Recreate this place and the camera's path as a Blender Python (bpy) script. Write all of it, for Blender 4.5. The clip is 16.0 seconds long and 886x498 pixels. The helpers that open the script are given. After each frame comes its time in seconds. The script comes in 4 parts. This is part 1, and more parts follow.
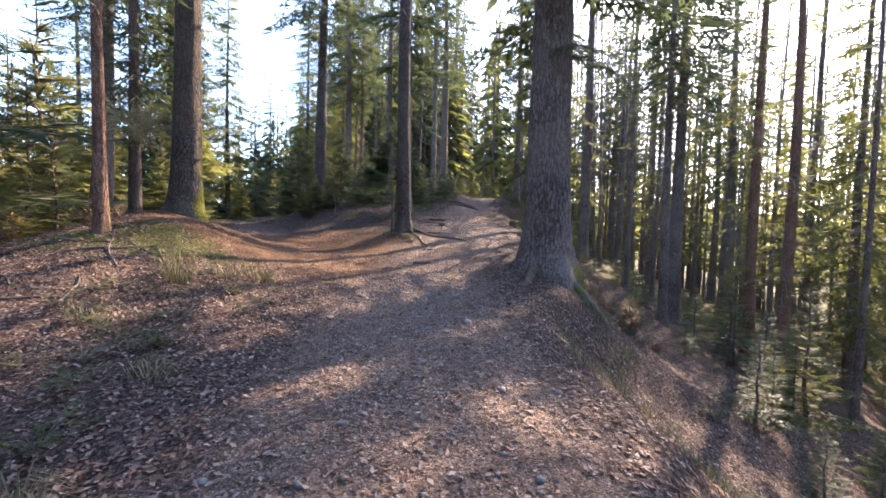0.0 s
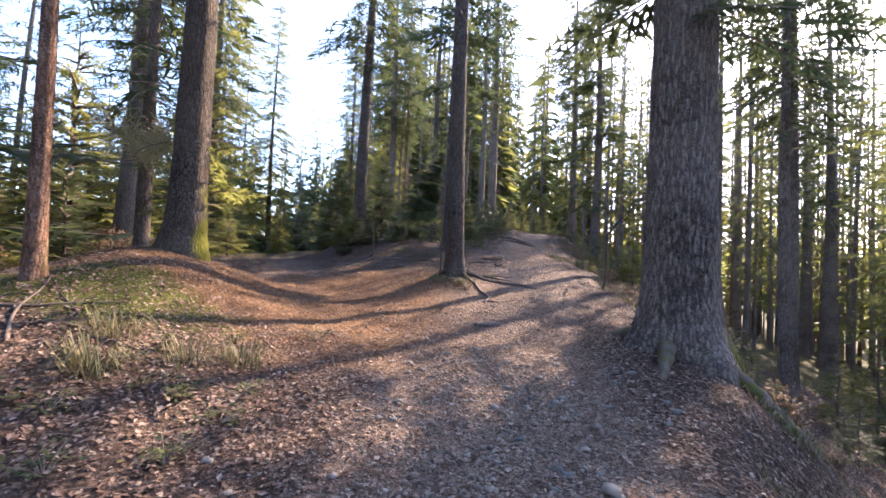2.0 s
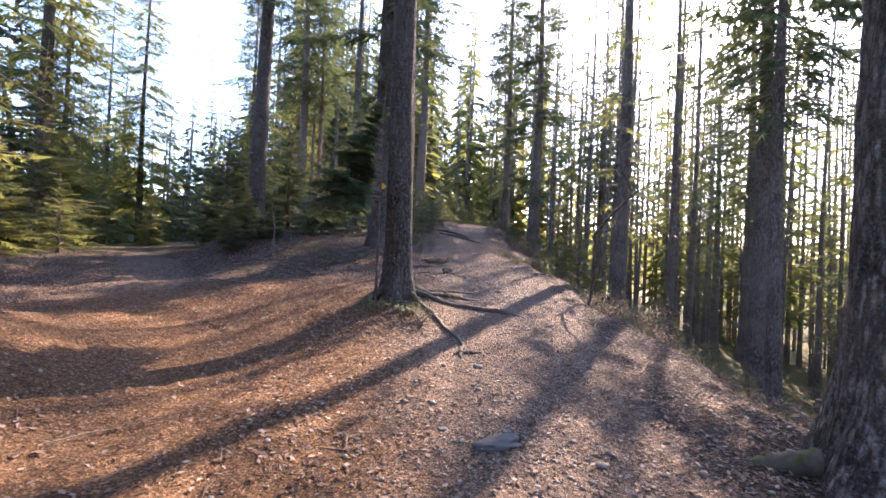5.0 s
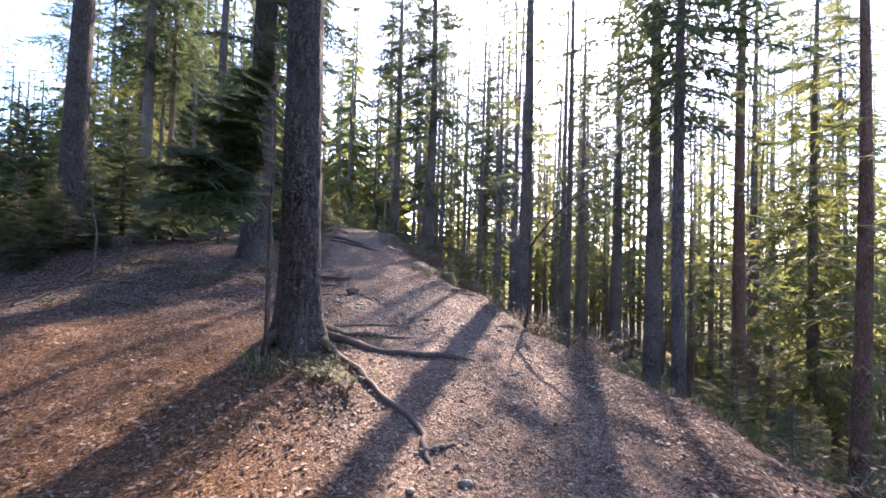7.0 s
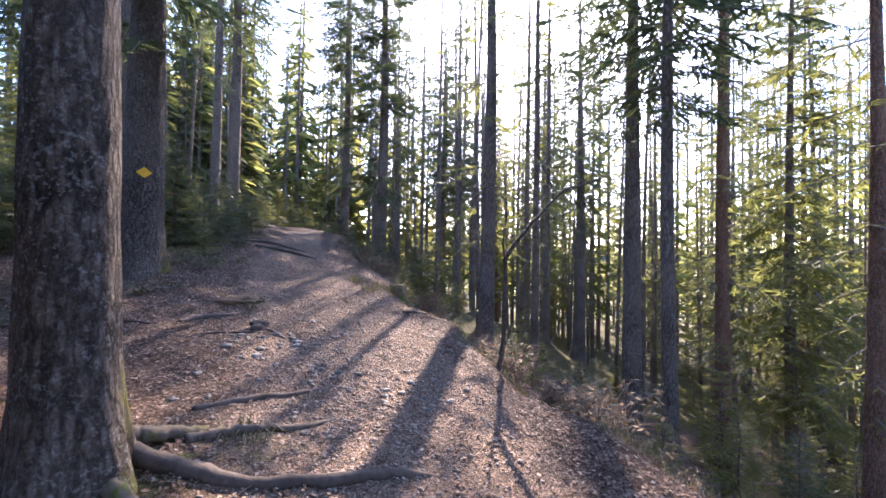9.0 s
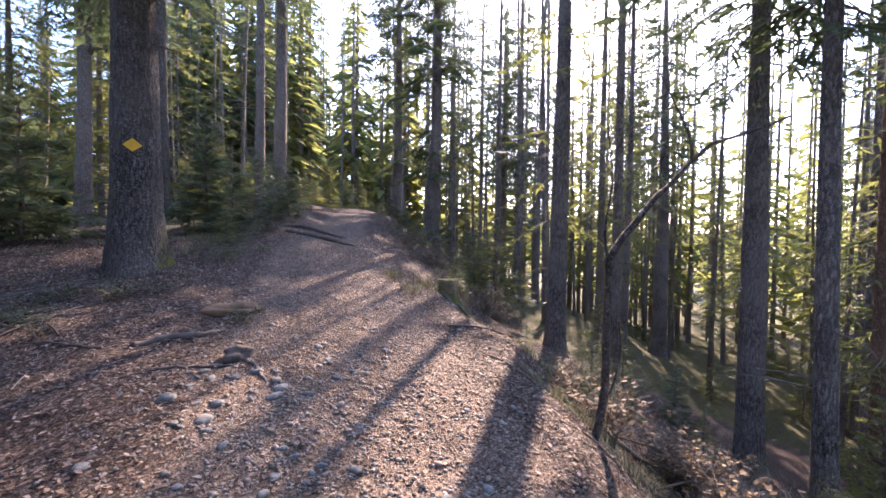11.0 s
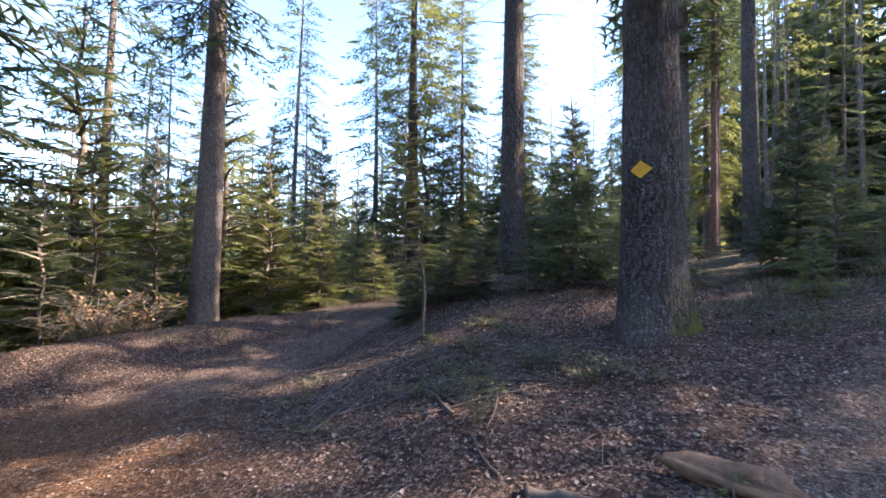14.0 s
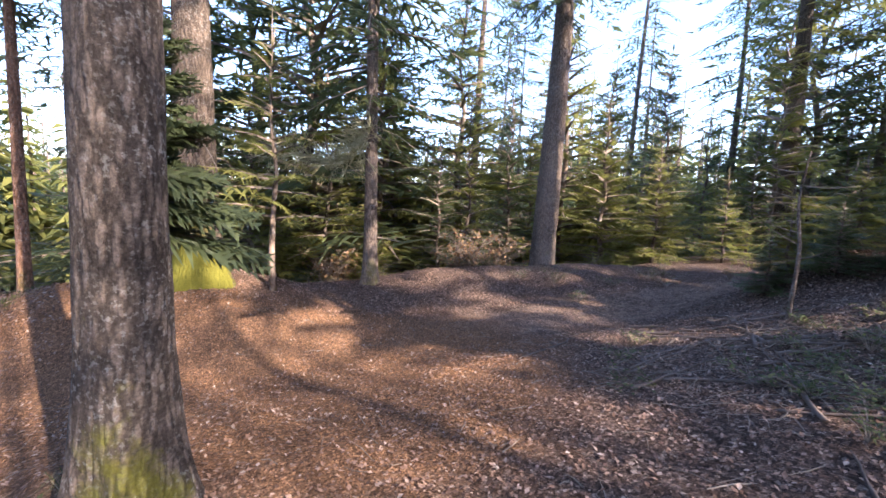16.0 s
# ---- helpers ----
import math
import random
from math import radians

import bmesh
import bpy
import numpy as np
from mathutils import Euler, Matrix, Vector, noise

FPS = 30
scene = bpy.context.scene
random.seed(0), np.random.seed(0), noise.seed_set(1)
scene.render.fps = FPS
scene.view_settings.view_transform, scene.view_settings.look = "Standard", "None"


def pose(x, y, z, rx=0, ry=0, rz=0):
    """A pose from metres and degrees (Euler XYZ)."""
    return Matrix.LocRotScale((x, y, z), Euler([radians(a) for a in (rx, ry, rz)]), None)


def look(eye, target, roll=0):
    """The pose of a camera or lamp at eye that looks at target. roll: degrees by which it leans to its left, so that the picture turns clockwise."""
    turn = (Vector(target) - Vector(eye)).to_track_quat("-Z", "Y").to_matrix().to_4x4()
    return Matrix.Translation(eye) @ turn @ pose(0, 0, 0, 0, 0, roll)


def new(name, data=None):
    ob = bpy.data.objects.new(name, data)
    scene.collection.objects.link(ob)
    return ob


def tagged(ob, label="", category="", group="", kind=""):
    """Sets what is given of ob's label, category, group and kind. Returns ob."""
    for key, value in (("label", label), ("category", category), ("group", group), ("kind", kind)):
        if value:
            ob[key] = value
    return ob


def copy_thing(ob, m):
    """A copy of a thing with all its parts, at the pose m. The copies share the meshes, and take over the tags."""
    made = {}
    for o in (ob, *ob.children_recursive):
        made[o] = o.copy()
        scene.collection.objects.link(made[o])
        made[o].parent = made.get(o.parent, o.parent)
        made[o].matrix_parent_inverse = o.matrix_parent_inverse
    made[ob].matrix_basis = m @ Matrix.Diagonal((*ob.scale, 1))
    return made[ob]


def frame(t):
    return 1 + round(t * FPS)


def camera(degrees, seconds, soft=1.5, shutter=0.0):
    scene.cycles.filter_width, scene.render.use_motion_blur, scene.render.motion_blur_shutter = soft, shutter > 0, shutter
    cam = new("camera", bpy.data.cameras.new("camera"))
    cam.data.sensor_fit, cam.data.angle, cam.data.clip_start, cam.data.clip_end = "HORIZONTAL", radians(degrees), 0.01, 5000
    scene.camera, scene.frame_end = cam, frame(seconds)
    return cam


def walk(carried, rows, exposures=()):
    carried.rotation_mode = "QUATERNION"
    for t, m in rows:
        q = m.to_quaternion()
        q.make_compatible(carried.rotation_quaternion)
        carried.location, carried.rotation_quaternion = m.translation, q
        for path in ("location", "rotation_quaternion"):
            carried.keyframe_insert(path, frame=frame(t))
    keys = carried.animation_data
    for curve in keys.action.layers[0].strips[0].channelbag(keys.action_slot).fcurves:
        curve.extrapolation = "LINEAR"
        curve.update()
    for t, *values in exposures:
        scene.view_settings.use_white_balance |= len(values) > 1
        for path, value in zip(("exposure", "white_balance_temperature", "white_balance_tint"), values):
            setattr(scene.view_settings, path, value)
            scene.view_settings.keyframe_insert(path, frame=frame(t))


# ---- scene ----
cam = camera(92.2, 16.0, soft=1.6, shutter=0.0)
METRES, EYE = 16.0, 1.5
ROWS = [
    (0.0, 0.0, 0.0, 0.0, 0.06, -2.56, -1.38),
    (0.5, -0.0094, 0.0404, 0.0005, 0.79, -1.07, -2.51),
    (1.0, -0.0226, 0.0762, 0.0029, 5.59, 1.68, -2.11),
    (1.5, -0.0308, 0.1179, 0.0066, 5.9, 2.02, -2.38),
    (2.0, -0.0315, 0.1613, 0.012, 5.49, 1.92, -2.35),
    (2.5, -0.0457, 0.1993, 0.0164, 3.81, 1.8, -3.57),
    (3.0, -0.0444, 0.2429, 0.0178, -2.31, 0.92, -2.41),
    (3.5, -0.0516, 0.28, 0.023, -4.31, 0.36, -2.67),
    (6.0, -0.0897, 0.4484, 0.0476, -9.41, 0.94, -0.79),
    (6.5, -0.0972, 0.4788, 0.0517, -14.79, 1.04, -1.0),
    (7.0, -0.0939, 0.5072, 0.0513, -21.95, 1.66, -1.83),
    (7.5, -0.0759, 0.5383, 0.0583, -26.46, 1.91, -1.58),
    (8.0, -0.0632, 0.5703, 0.0643, -27.49, 2.02, -1.07),
    (10.5, 0.0146, 0.7074, 0.0784, -24.94, -1.43, 0.92),
    (11.0, 0.026, 0.7412, 0.0814, -19.45, -1.57, -0.76),
    (11.5, 0.0415, 0.7739, 0.0812, -16.26, -1.56, -2.0),
    (12.0, 0.0487, 0.8078, 0.0838, -4.91, -1.72, -1.74),
    (12.5, 0.0498, 0.8404, 0.0917, 6.4, -0.22, -1.77),
    (13.0, 0.0599, 0.8766, 0.094, 16.99, 1.56, -0.27),
    (13.5, 0.0541, 0.9024, 0.0937, 32.3, 1.72, -0.84),
    (14.0, 0.0445, 0.9206, 0.0998, 53.58, 1.16, -0.41),
    (14.5, 0.0445, 0.9248, 0.1016, 73.76, -0.96, 0.05),
    (15.0, 0.0451, 0.9188, 0.1018, 88.76, -3.32, -1.71),
    (15.5, 0.0448, 0.9166, 0.1011, 95.87, -5.38, -1.79),
    (16.0, 0.0463, 0.9188, 0.1021, 96.17, -6.49, -1.93),
]
walk(cam, [(t, pose(METRES * x, METRES * y, EYE + METRES * z, 90 + pitch, roll, yaw)) for t, x, y, z, yaw, pitch, roll in ROWS],
     exposures=[(0.0, 2.55, 5900, 23), (3.5, 2.65, 6000, 26), (8.0, 2.6, 5500, 26), (11.0, 2.65, 5700, 27), (13.0, 2.85, 5950, 29), (14.2, 2.5, 5450, 20), (16.0, 2.7, 5550, 24)])

# ---- sky and sun ----
SUN_AZIMUTH, SUN_HEIGHT = 37.0, 32.0
world = bpy.data.worlds.new("sky")
scene.world = world
world.use_nodes = True
wt = world.node_tree
sky = wt.nodes.new("ShaderNodeTexSky")
sky.sky_type, sky.sun_disc = "NISHITA", False
sky.sun_elevation, sky.sun_rotation = radians(SUN_HEIGHT), radians(SUN_AZIMUTH)
sky.dust_density, sky.air_density, sky.ozone_density = 0.9, 1.0, 1.6
wt.links.new(sky.outputs[0], wt.nodes["Background"].inputs[0])
wt.nodes["Background"].inputs[1].default_value = 0.15
sun = new("sun", bpy.data.lights.new("sun", "SUN"))
sun.data.energy, sun.data.angle, sun.data.color = 5.0, radians(0.53), (1.0, 0.80, 0.54)
sa, sh = radians(SUN_AZIMUTH), radians(SUN_HEIGHT)
sun_way = Vector((math.sin(sa) * math.cos(sh), math.cos(sa) * math.cos(sh), math.sin(sh)))
sun.matrix_world = look(sun_way * 60, (0, 0, 0))


# ---- materials ----
class Nodes:
    """A small builder for one node material."""
    def __init__(self, name):
        self.m = bpy.data.materials.new(name)
        self.m.use_nodes = True
        self.t = self.m.node_tree
        self.b = self.t.nodes["Principled BSDF"]
        self.co = self.t.nodes.new("ShaderNodeTexCoord")

    def link(self, a, b):
        self.t.links.new(a, b)

    def coords(self, scale, kind="Object"):
        n = self.t.nodes.new("ShaderNodeMapping")
        n.inputs["Scale"].default_value = scale if isinstance(scale, tuple) else (scale,) * 3
        self.link(self.co.outputs[kind], n.inputs["Vector"])
        return n.outputs[0]

    def noise(self, scale, detail=5.0, rough=0.6, vec=None, kind="Object"):
        n = self.t.nodes.new("ShaderNodeTexNoise")
        n.inputs["Scale"].default_value, n.inputs["Detail"].default_value, n.inputs["Roughness"].default_value = scale, detail, rough
        self.link(vec or self.co.outputs[kind], n.inputs["Vector"])
        return n.outputs["Fac"]

    def noise_colour(self, scale):
        n = self.t.nodes.new("ShaderNodeTexNoise")
        n.inputs["Scale"].default_value = scale
        self.link(self.co.outputs["Object"], n.inputs["Vector"])
        return n.outputs["Color"]

    def voronoi(self, scale, vec=None, feature="F1", out="Distance"):
        n = self.t.nodes.new("ShaderNodeTexVoronoi")
        n.feature = feature
        n.inputs["Scale"].default_value = scale
        self.link(vec or self.co.outputs["Object"], n.inputs["Vector"])
        return n.outputs[out]

    def ramp(self, fac, *stops):
        n = self.t.nodes.new("ShaderNodeValToRGB")
        e = n.color_ramp.elements
        while len(e) < len(stops):
            e.new(0.5)
        for el, (p, c) in zip(e, stops):
            el.position = p
            el.color = (*c, 1) if isinstance(c, tuple) else (c, c, c, 1)
        self.link(fac, n.inputs[0])
        return n.outputs[0]

    def mix(self, fac, a, b, mode="MIX"):
        n = self.t.nodes.new("ShaderNodeMix")
        n.data_type, n.blend_type = "RGBA", mode
        for s, v in ((n.inputs["Factor"], fac), (n.inputs["A"], a), (n.inputs["B"], b)):
            if isinstance(v, (int, float)):
                s.default_value = v
            elif isinstance(v, tuple):
                s.default_value = (*v, 1)
            else:
                self.link(v, s)
        return n.outputs["Result"]

    def math(self, op, a, b=0.0):
        n = self.t.nodes.new("ShaderNodeMath")
        n.operation, n.use_clamp = op, False
        for s, v in zip(n.inputs, (a, b)):
            if isinstance(v, (int, float)):
                s.default_value = v
            else:
                self.link(v, s)
        return n.outputs[0]

    def attribute(self, name):
        n = self.t.nodes.new("ShaderNodeAttribute")
        n.attribute_name = name
        return n.outputs["Fac"]

    def island(self):
        return self.t.nodes.new("ShaderNodeNewGeometry").outputs["Random Per Island"]

    def one_of(self):
        return self.t.nodes.new("ShaderNodeObjectInfo").outputs["Random"]

    def bump(self, height, strength, distance):
        n = self.t.nodes.new("ShaderNodeBump")
        n.inputs["Strength"].default_value, n.inputs["Distance"].default_value = strength, distance
        self.link(height, n.inputs["Height"])
        self.link(n.outputs[0], self.b.inputs["Normal"])

    def done(self, colour, rough=0.85, spec=0.25):
        if isinstance(colour, tuple):
            self.b.inputs["Base Color"].default_value = (*colour, 1)
        else:
            self.link(colour, self.b.inputs["Base Color"])
        self.b.inputs["Roughness"].default_value = rough
        self.b.inputs["Specular IOR Level"].default_value = spec
        return self.m

    def leafy(self, colour, share):
        """Lets part of the light through, as leaves and needles do."""
        tr = self.t.nodes.new("ShaderNodeBsdfTranslucent")
        self.link(colour, tr.inputs["Color"])
        mx = self.t.nodes.new("ShaderNodeMixShader")
        mx.inputs[0].default_value = share
        self.link(self.b.outputs[0], mx.inputs[1])
        self.link(tr.outputs[0], mx.inputs[2])
        self.link(mx.outputs[0], self.t.nodes["Material Output"].inputs["Surface"])


def bark_material(name, dark, light, moss, plate=9.0, relief=0.02):
    n = Nodes(name)
    warp = n.mix(0.06, n.coords((plate, plate, plate * 0.3)), n.noise_colour(3.0), "ADD")
    cell = n.voronoi(1.0, warp, "F1")
    flake = n.noise(1.0, 6, 0.72, n.coords((plate * 1.5, plate * 1.5, plate * 0.55)))
    grain = n.math("ADD", n.math("MULTIPLY", n.noise(30.0, 6, 0.7), 0.5), n.math("MULTIPLY", flake, 0.5))
    broad = n.noise(0.9, 3, 0.5)
    crack = n.math("SUBTRACT", 1.0, n.math("MULTIPLY", n.ramp(cell, (0.3, 0.0), (0.58, 1.0)), n.ramp(flake, (0.38, 1.0), (0.64, 0.3))))
    col = n.mix(n.ramp(grain, (0.36, 0.0), (0.64, 1.0)), dark, light)
    col = n.mix(n.math("MULTIPLY", n.ramp(crack, (0.0, 1.0), (1.0, 0.0)), 0.88), col, tuple(c * 0.3 for c in dark))
    col = n.mix(n.ramp(broad, (0.35, 0.0), (0.75, 0.5)), col, tuple(c * 1.35 for c in light))
    col = n.mix(1.0, col, n.ramp(n.noise(55.0, 6, 0.75), (0.34, 0.55), (0.5, 1.0), (0.68, 1.55)), "MULTIPLY")
    lichen = n.math("MULTIPLY", n.ramp(n.noise(38.0, 4, 0.6), (0.55, 0.0), (0.62, 0.42)), n.ramp(n.noise(3.0, 4, 0.6), (0.36, 0.0), (0.56, 1.0)))
    col = n.mix(lichen, col, (0.34, 0.34, 0.315))
    spot = n.noise(2.2, 5, 0.7)
    low = n.attribute("moss")
    patch = n.math("MULTIPLY", n.ramp(n.math("ADD", spot, n.math("MULTIPLY", low, 0.26 + 0.16 * (moss > 0.95))), (0.70, 0.0), (0.84, 1.0)), moss)
    col = n.mix(patch, col, n.mix(n.noise(60.0, 3), (0.055, 0.062, 0.011), (0.24, 0.22, 0.03)))
    h = n.math("ADD", n.math("MULTIPLY", crack, 0.7), n.math("MULTIPLY", grain, 0.5))
    n.bump(h, 1.0, relief * 1.5)
    return n.done(col, 0.92, 0.15)


def needle_material(name, deep, fresh, share=0.35):
    n = Nodes(name)
    c = n.mix(n.island(), deep, fresh)
    c = n.mix(n.ramp(n.noise(0.5, 3), (0.35, 0.0), (0.7, 0.5)), c, tuple(k * 1.25 for k in fresh))
    c = n.mix(n.math("MULTIPLY", n.one_of(), 0.35), c, (0.075, 0.085, 0.022))
    n.leafy(c, share)
    return n.done(c, 0.55, 0.35)


def ground_material():
    n = Nodes("forest_floor")
    path, moss, needles = n.attribute("path"), n.attribute("moss"), n.attribute("needles")
    leaf = n.voronoi(38.0, None, "F1", "Color")
    leaf_v = n.t.nodes.new("ShaderNodeSeparateColor")
    n.link(leaf, leaf_v.inputs[0])
    fine = n.noise(55.0, 6, 0.75)
    mid = n.noise(6.0, 6, 0.7)
    broad = n.noise(0.8, 4, 0.6)
    litter = n.ramp(leaf_v.outputs[0], (0.0, (0.05, 0.033, 0.026)), (0.45, (0.105, 0.07, 0.052)), (0.8, (0.18, 0.125, 0.095)), (1.0, (0.30, 0.235, 0.19)))
    litter = n.mix(n.ramp(fine, (0.3, 0.0), (0.75, 0.55)), litter, (0.05, 0.033, 0.024))
    soil = n.mix(n.ramp(mid, (0.3, 0.0), (0.7, 1.0)), (0.13, 0.084, 0.058), (0.25, 0.172, 0.124))
    soil = n.mix(n.ramp(fine, (0.45, 0.0), (0.75, 0.8)), soil, (0.33, 0.262, 0.205))
    # needle litter, its orange also carrying the warmth of sunlit ground
    sunlit_duff = n.mix(n.ramp(fine, (0.3, 0.0), (0.7, 1.0)), (0.12, 0.058, 0.026), (0.29, 0.16, 0.075))
    edge = n.math("ADD", path, n.math("MULTIPLY", n.math("SUBTRACT", mid, 0.5), 0.9))
    col = n.mix(n.ramp(edge, (0.35, 0.0), (0.75, 1.0)), litter, soil)
    nd = n.math("ADD", needles, n.math("MULTIPLY", n.math("SUBTRACT", broad, 0.5), 0.8))
    col = n.mix(n.ramp(nd, (0.4, 0.0), (0.8, 0.8)), col, sunlit_duff)
    ms = n.math("ADD", moss, n.math("MULTIPLY", n.math("SUBTRACT", mid, 0.5), 1.0))
    col = n.mix(n.ramp(ms, (0.5, 0.0), (0.75, 0.9)), col, n.mix(fine, (0.035, 0.05, 0.01), (0.17, 0.18, 0.03)))
    # crumbs of soil, bits of leaf and small stones at two sizes
    bits = n.t.nodes.new("ShaderNodeSeparateColor")
    n.link(n.voronoi(80.0, None, "F1", "Color"), bits.inputs[0])
    col = n.mix(1.0, col, n.ramp(bits.outputs[0], (0.0, 0.4), (0.55, 0.95), (0.85, 1.25), (1.0, 2.1)), "MULTIPLY")
    col = n.mix(1.0, col, n.ramp(n.noise(21.0, 5, 0.7), (0.3, 0.5), (0.5, 1.0), (0.72, 1.5)), "MULTIPLY")
    h = n.math("ADD", n.math("MULTIPLY", fine, 0.6), n.math("ADD", n.math("MULTIPLY", leaf_v.outputs[1], 0.35), n.math("MULTIPLY", bits.outputs[1], 0.25)))
    n.bump(n.math("ADD", h, n.math("MULTIPLY", mid, 0.9)), 1.0, 0.06)
    return n.done(col, 0.93, 0.15)


def speckled(name, a, b, scale=18.0, rough=0.85, bump=0.006, spec=0.25, island=False, moss=0.0):
    n = Nodes(name)
    c = n.mix(n.ramp(n.noise(scale, 6, 0.7), (0.3, 0.0), (0.7, 1.0)), a, b)
    c = n.mix(n.math("MULTIPLY", n.island() if island else n.one_of(), 0.6), c, tuple(k * 1.5 for k in b))
    c = n.mix(n.ramp(n.noise(scale * 0.15, 4), (0.4, 0.0), (0.7, 0.5)), c, tuple(k * 0.6 for k in a))
    if moss:
        c = n.mix(n.ramp(n.noise(9.0, 5, 0.7), (0.6 - 0.35 * moss, 0.0), (0.72 - 0.3 * moss, 0.95)), c, n.mix(n.noise(70.0, 3), (0.035, 0.045, 0.010), (0.13, 0.135, 0.022)))
    n.bump(n.noise(scale * 2.5, 6, 0.7), 0.6, bump)
    return n.done(c, rough, spec)


def leaf_material(name, stops, share=0.25):
    n = Nodes(name)
    c = n.ramp(n.island(), *stops)
    c = n.mix(n.ramp(n.noise(40.0, 4), (0.35, 0.0), (0.7, 0.5)), c, (0.07, 0.045, 0.03))
    n.leafy(c, share)
    return n.done(c, 0.75, 0.3)


BARK_GREY = bark_material("bark_grey", (0.08, 0.062, 0.05), (0.25, 0.205, 0.17), 0.8, 22.0, 0.03)
BARK_BROWN = bark_material("bark_brown", (0.095, 0.07, 0.054), (0.215, 0.168, 0.132), 0.5, 26.0, 0.012)
BARK_RED = bark_material("bark_red", (0.12, 0.062, 0.038), (0.25, 0.145, 0.095), 0.3, 26.0, 0.012)
BARK_MOSSY = bark_material("bark_mossy", (0.055, 0.042, 0.033), (0.135, 0.105, 0.08), 1.0, 24.0, 0.014)
BARK_DARK = bark_material("bark_dark", (0.052, 0.041, 0.034), (0.13, 0.105, 0.085), 0.8, 24.0, 0.016)
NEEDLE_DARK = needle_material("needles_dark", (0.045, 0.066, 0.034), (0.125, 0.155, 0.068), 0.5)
# brighter yellow-green copy of the needles, with sunlight put into the colour
NEEDLE_SUN = needle_material("needles_sunlit", (0.11, 0.13, 0.037), (0.26, 0.26, 0.075), 0.64)
DEADWOOD = speckled("dead_wood", (0.10, 0.075, 0.055), (0.21, 0.175, 0.14), 24.0, 0.9, 0.004)
STONE = speckled("stone", (0.09, 0.084, 0.075), (0.19, 0.175, 0.155), 14.0, 0.8, 0.006)
PEBBLE = speckled("gravel", (0.14, 0.113, 0.09), (0.29, 0.237, 0.188), 30.0, 0.85, 0.003, 0.25, True)
ROOT = speckled("root_bark", (0.055, 0.041, 0.032), (0.13, 0.10, 0.08), 20.0, 0.88, 0.008)
ROOT_MOSS = speckled("mossy_root", (0.07, 0.052, 0.04), (0.15, 0.12, 0.09), 20.0, 0.9, 0.01, 0.2, False, 0.3)
STUMP = speckled("mossy_stump", (0.07, 0.05, 0.036), (0.16, 0.115, 0.075), 16.0, 0.92, 0.02, 0.2, False, 0.5)
LEAF = leaf_material("dry_leaves", ((0.0, (0.075, 0.043, 0.028)), (0.3, (0.16, 0.094, 0.062)), (0.65, (0.26, 0.165, 0.115)), (0.88, (0.38, 0.27, 0.2)), (1.0, (0.49, 0.39, 0.31))))
GRASS = leaf_material("grass", ((0.0, (0.08, 0.09, 0.03)), (0.5, (0.18, 0.165, 0.07)), (1.0, (0.34, 0.29, 0.17))))
BRAMBLE = leaf_material("bramble_leaves", ((0.0, (0.03, 0.05, 0.014)), (0.7, (0.075, 0.10, 0.026)), (1.0, (0.15, 0.15, 0.04))))
YELLOW = speckled("yellow_paint", (0.62, 0.33, 0.02), (0.72, 0.40, 0.03), 30.0, 0.6, 0.002)
FAR_HILL = speckled("far_wooded_hill", (0.035, 0.05, 0.04), (0.07, 0.085, 0.06), 0.06, 0.95, 0.5)
GROUND = ground_material()


# ---- the lie of the land ----
def soft_line(v, xs, ys, w=0.8):
    """A smooth line through stations."""
    return sum(np.interp(v + d * w, xs, ys) for d in (-1.5, -0.75, 0.0, 0.75, 1.5)) / 5


def bell(x, y, cx, cy, sx, sy, turn=0.0):
    c, s = math.cos(radians(turn)), math.sin(radians(turn))
    u, v = (x - cx) * c + (y - cy) * s, -(x - cx) * s + (y - cy) * c
    return np.exp(-0.5 * ((u / sx) ** 2 + (v / sy) ** 2))


def ridge(y):
    return soft_line(y, (-60, -10, 0, 6, 8, 10.7, 13, 15, 17.3, 20, 30, 43, 60, 400), (-2.5, -0.55, -0.05, 0.42, 0.62, 0.93, 1.15, 1.5, 1.76, 2.22, 3.72, 4.75, 4.9, 4.0))


def path_x(y):
    return soft_line(y, (-60, 0, 5, 9, 12, 15, 19, 24, 30, 43, 60), (0, 0, -0.3, -0.4, 0.5, 0.9, 1.0, 1.6, 2.9, 4.4, 3.0))


def edge_x(y):
    return soft_line(y, (-60, 0, 5.5, 8.4, 12, 16, 20, 24, 30, 43, 80), (1.6, 1.4, 1.5, 2.5, 2.5, 2.8, 3.0, 3.2, 4.5, 5.9, 9.0))


def branch_x(y):
    return soft_line(y, (-60, 6, 8.5, 11.2, 14, 15.5, 18.5, 22, 29.5, 60), (-1.0, -1.5, -3.0, -4.7, -6.0, -6.6, -7.8, -10.5, -15.5, -36.0))


def branch_z(y):
    return soft_line(y, (-60, -10, 0, 6, 8.5, 12, 15.5, 21, 29.5, 60, 400), (-2.5, -0.55, -0.05, 0.42, 0.66, 0.8, 1.1, 1.5, 1.85, 2.0, 2.0))


def smooth(a, b, v):
    t = np.clip((v - a) / (b - a), 0, 1)
    return t * t * (3 - 2 * t)


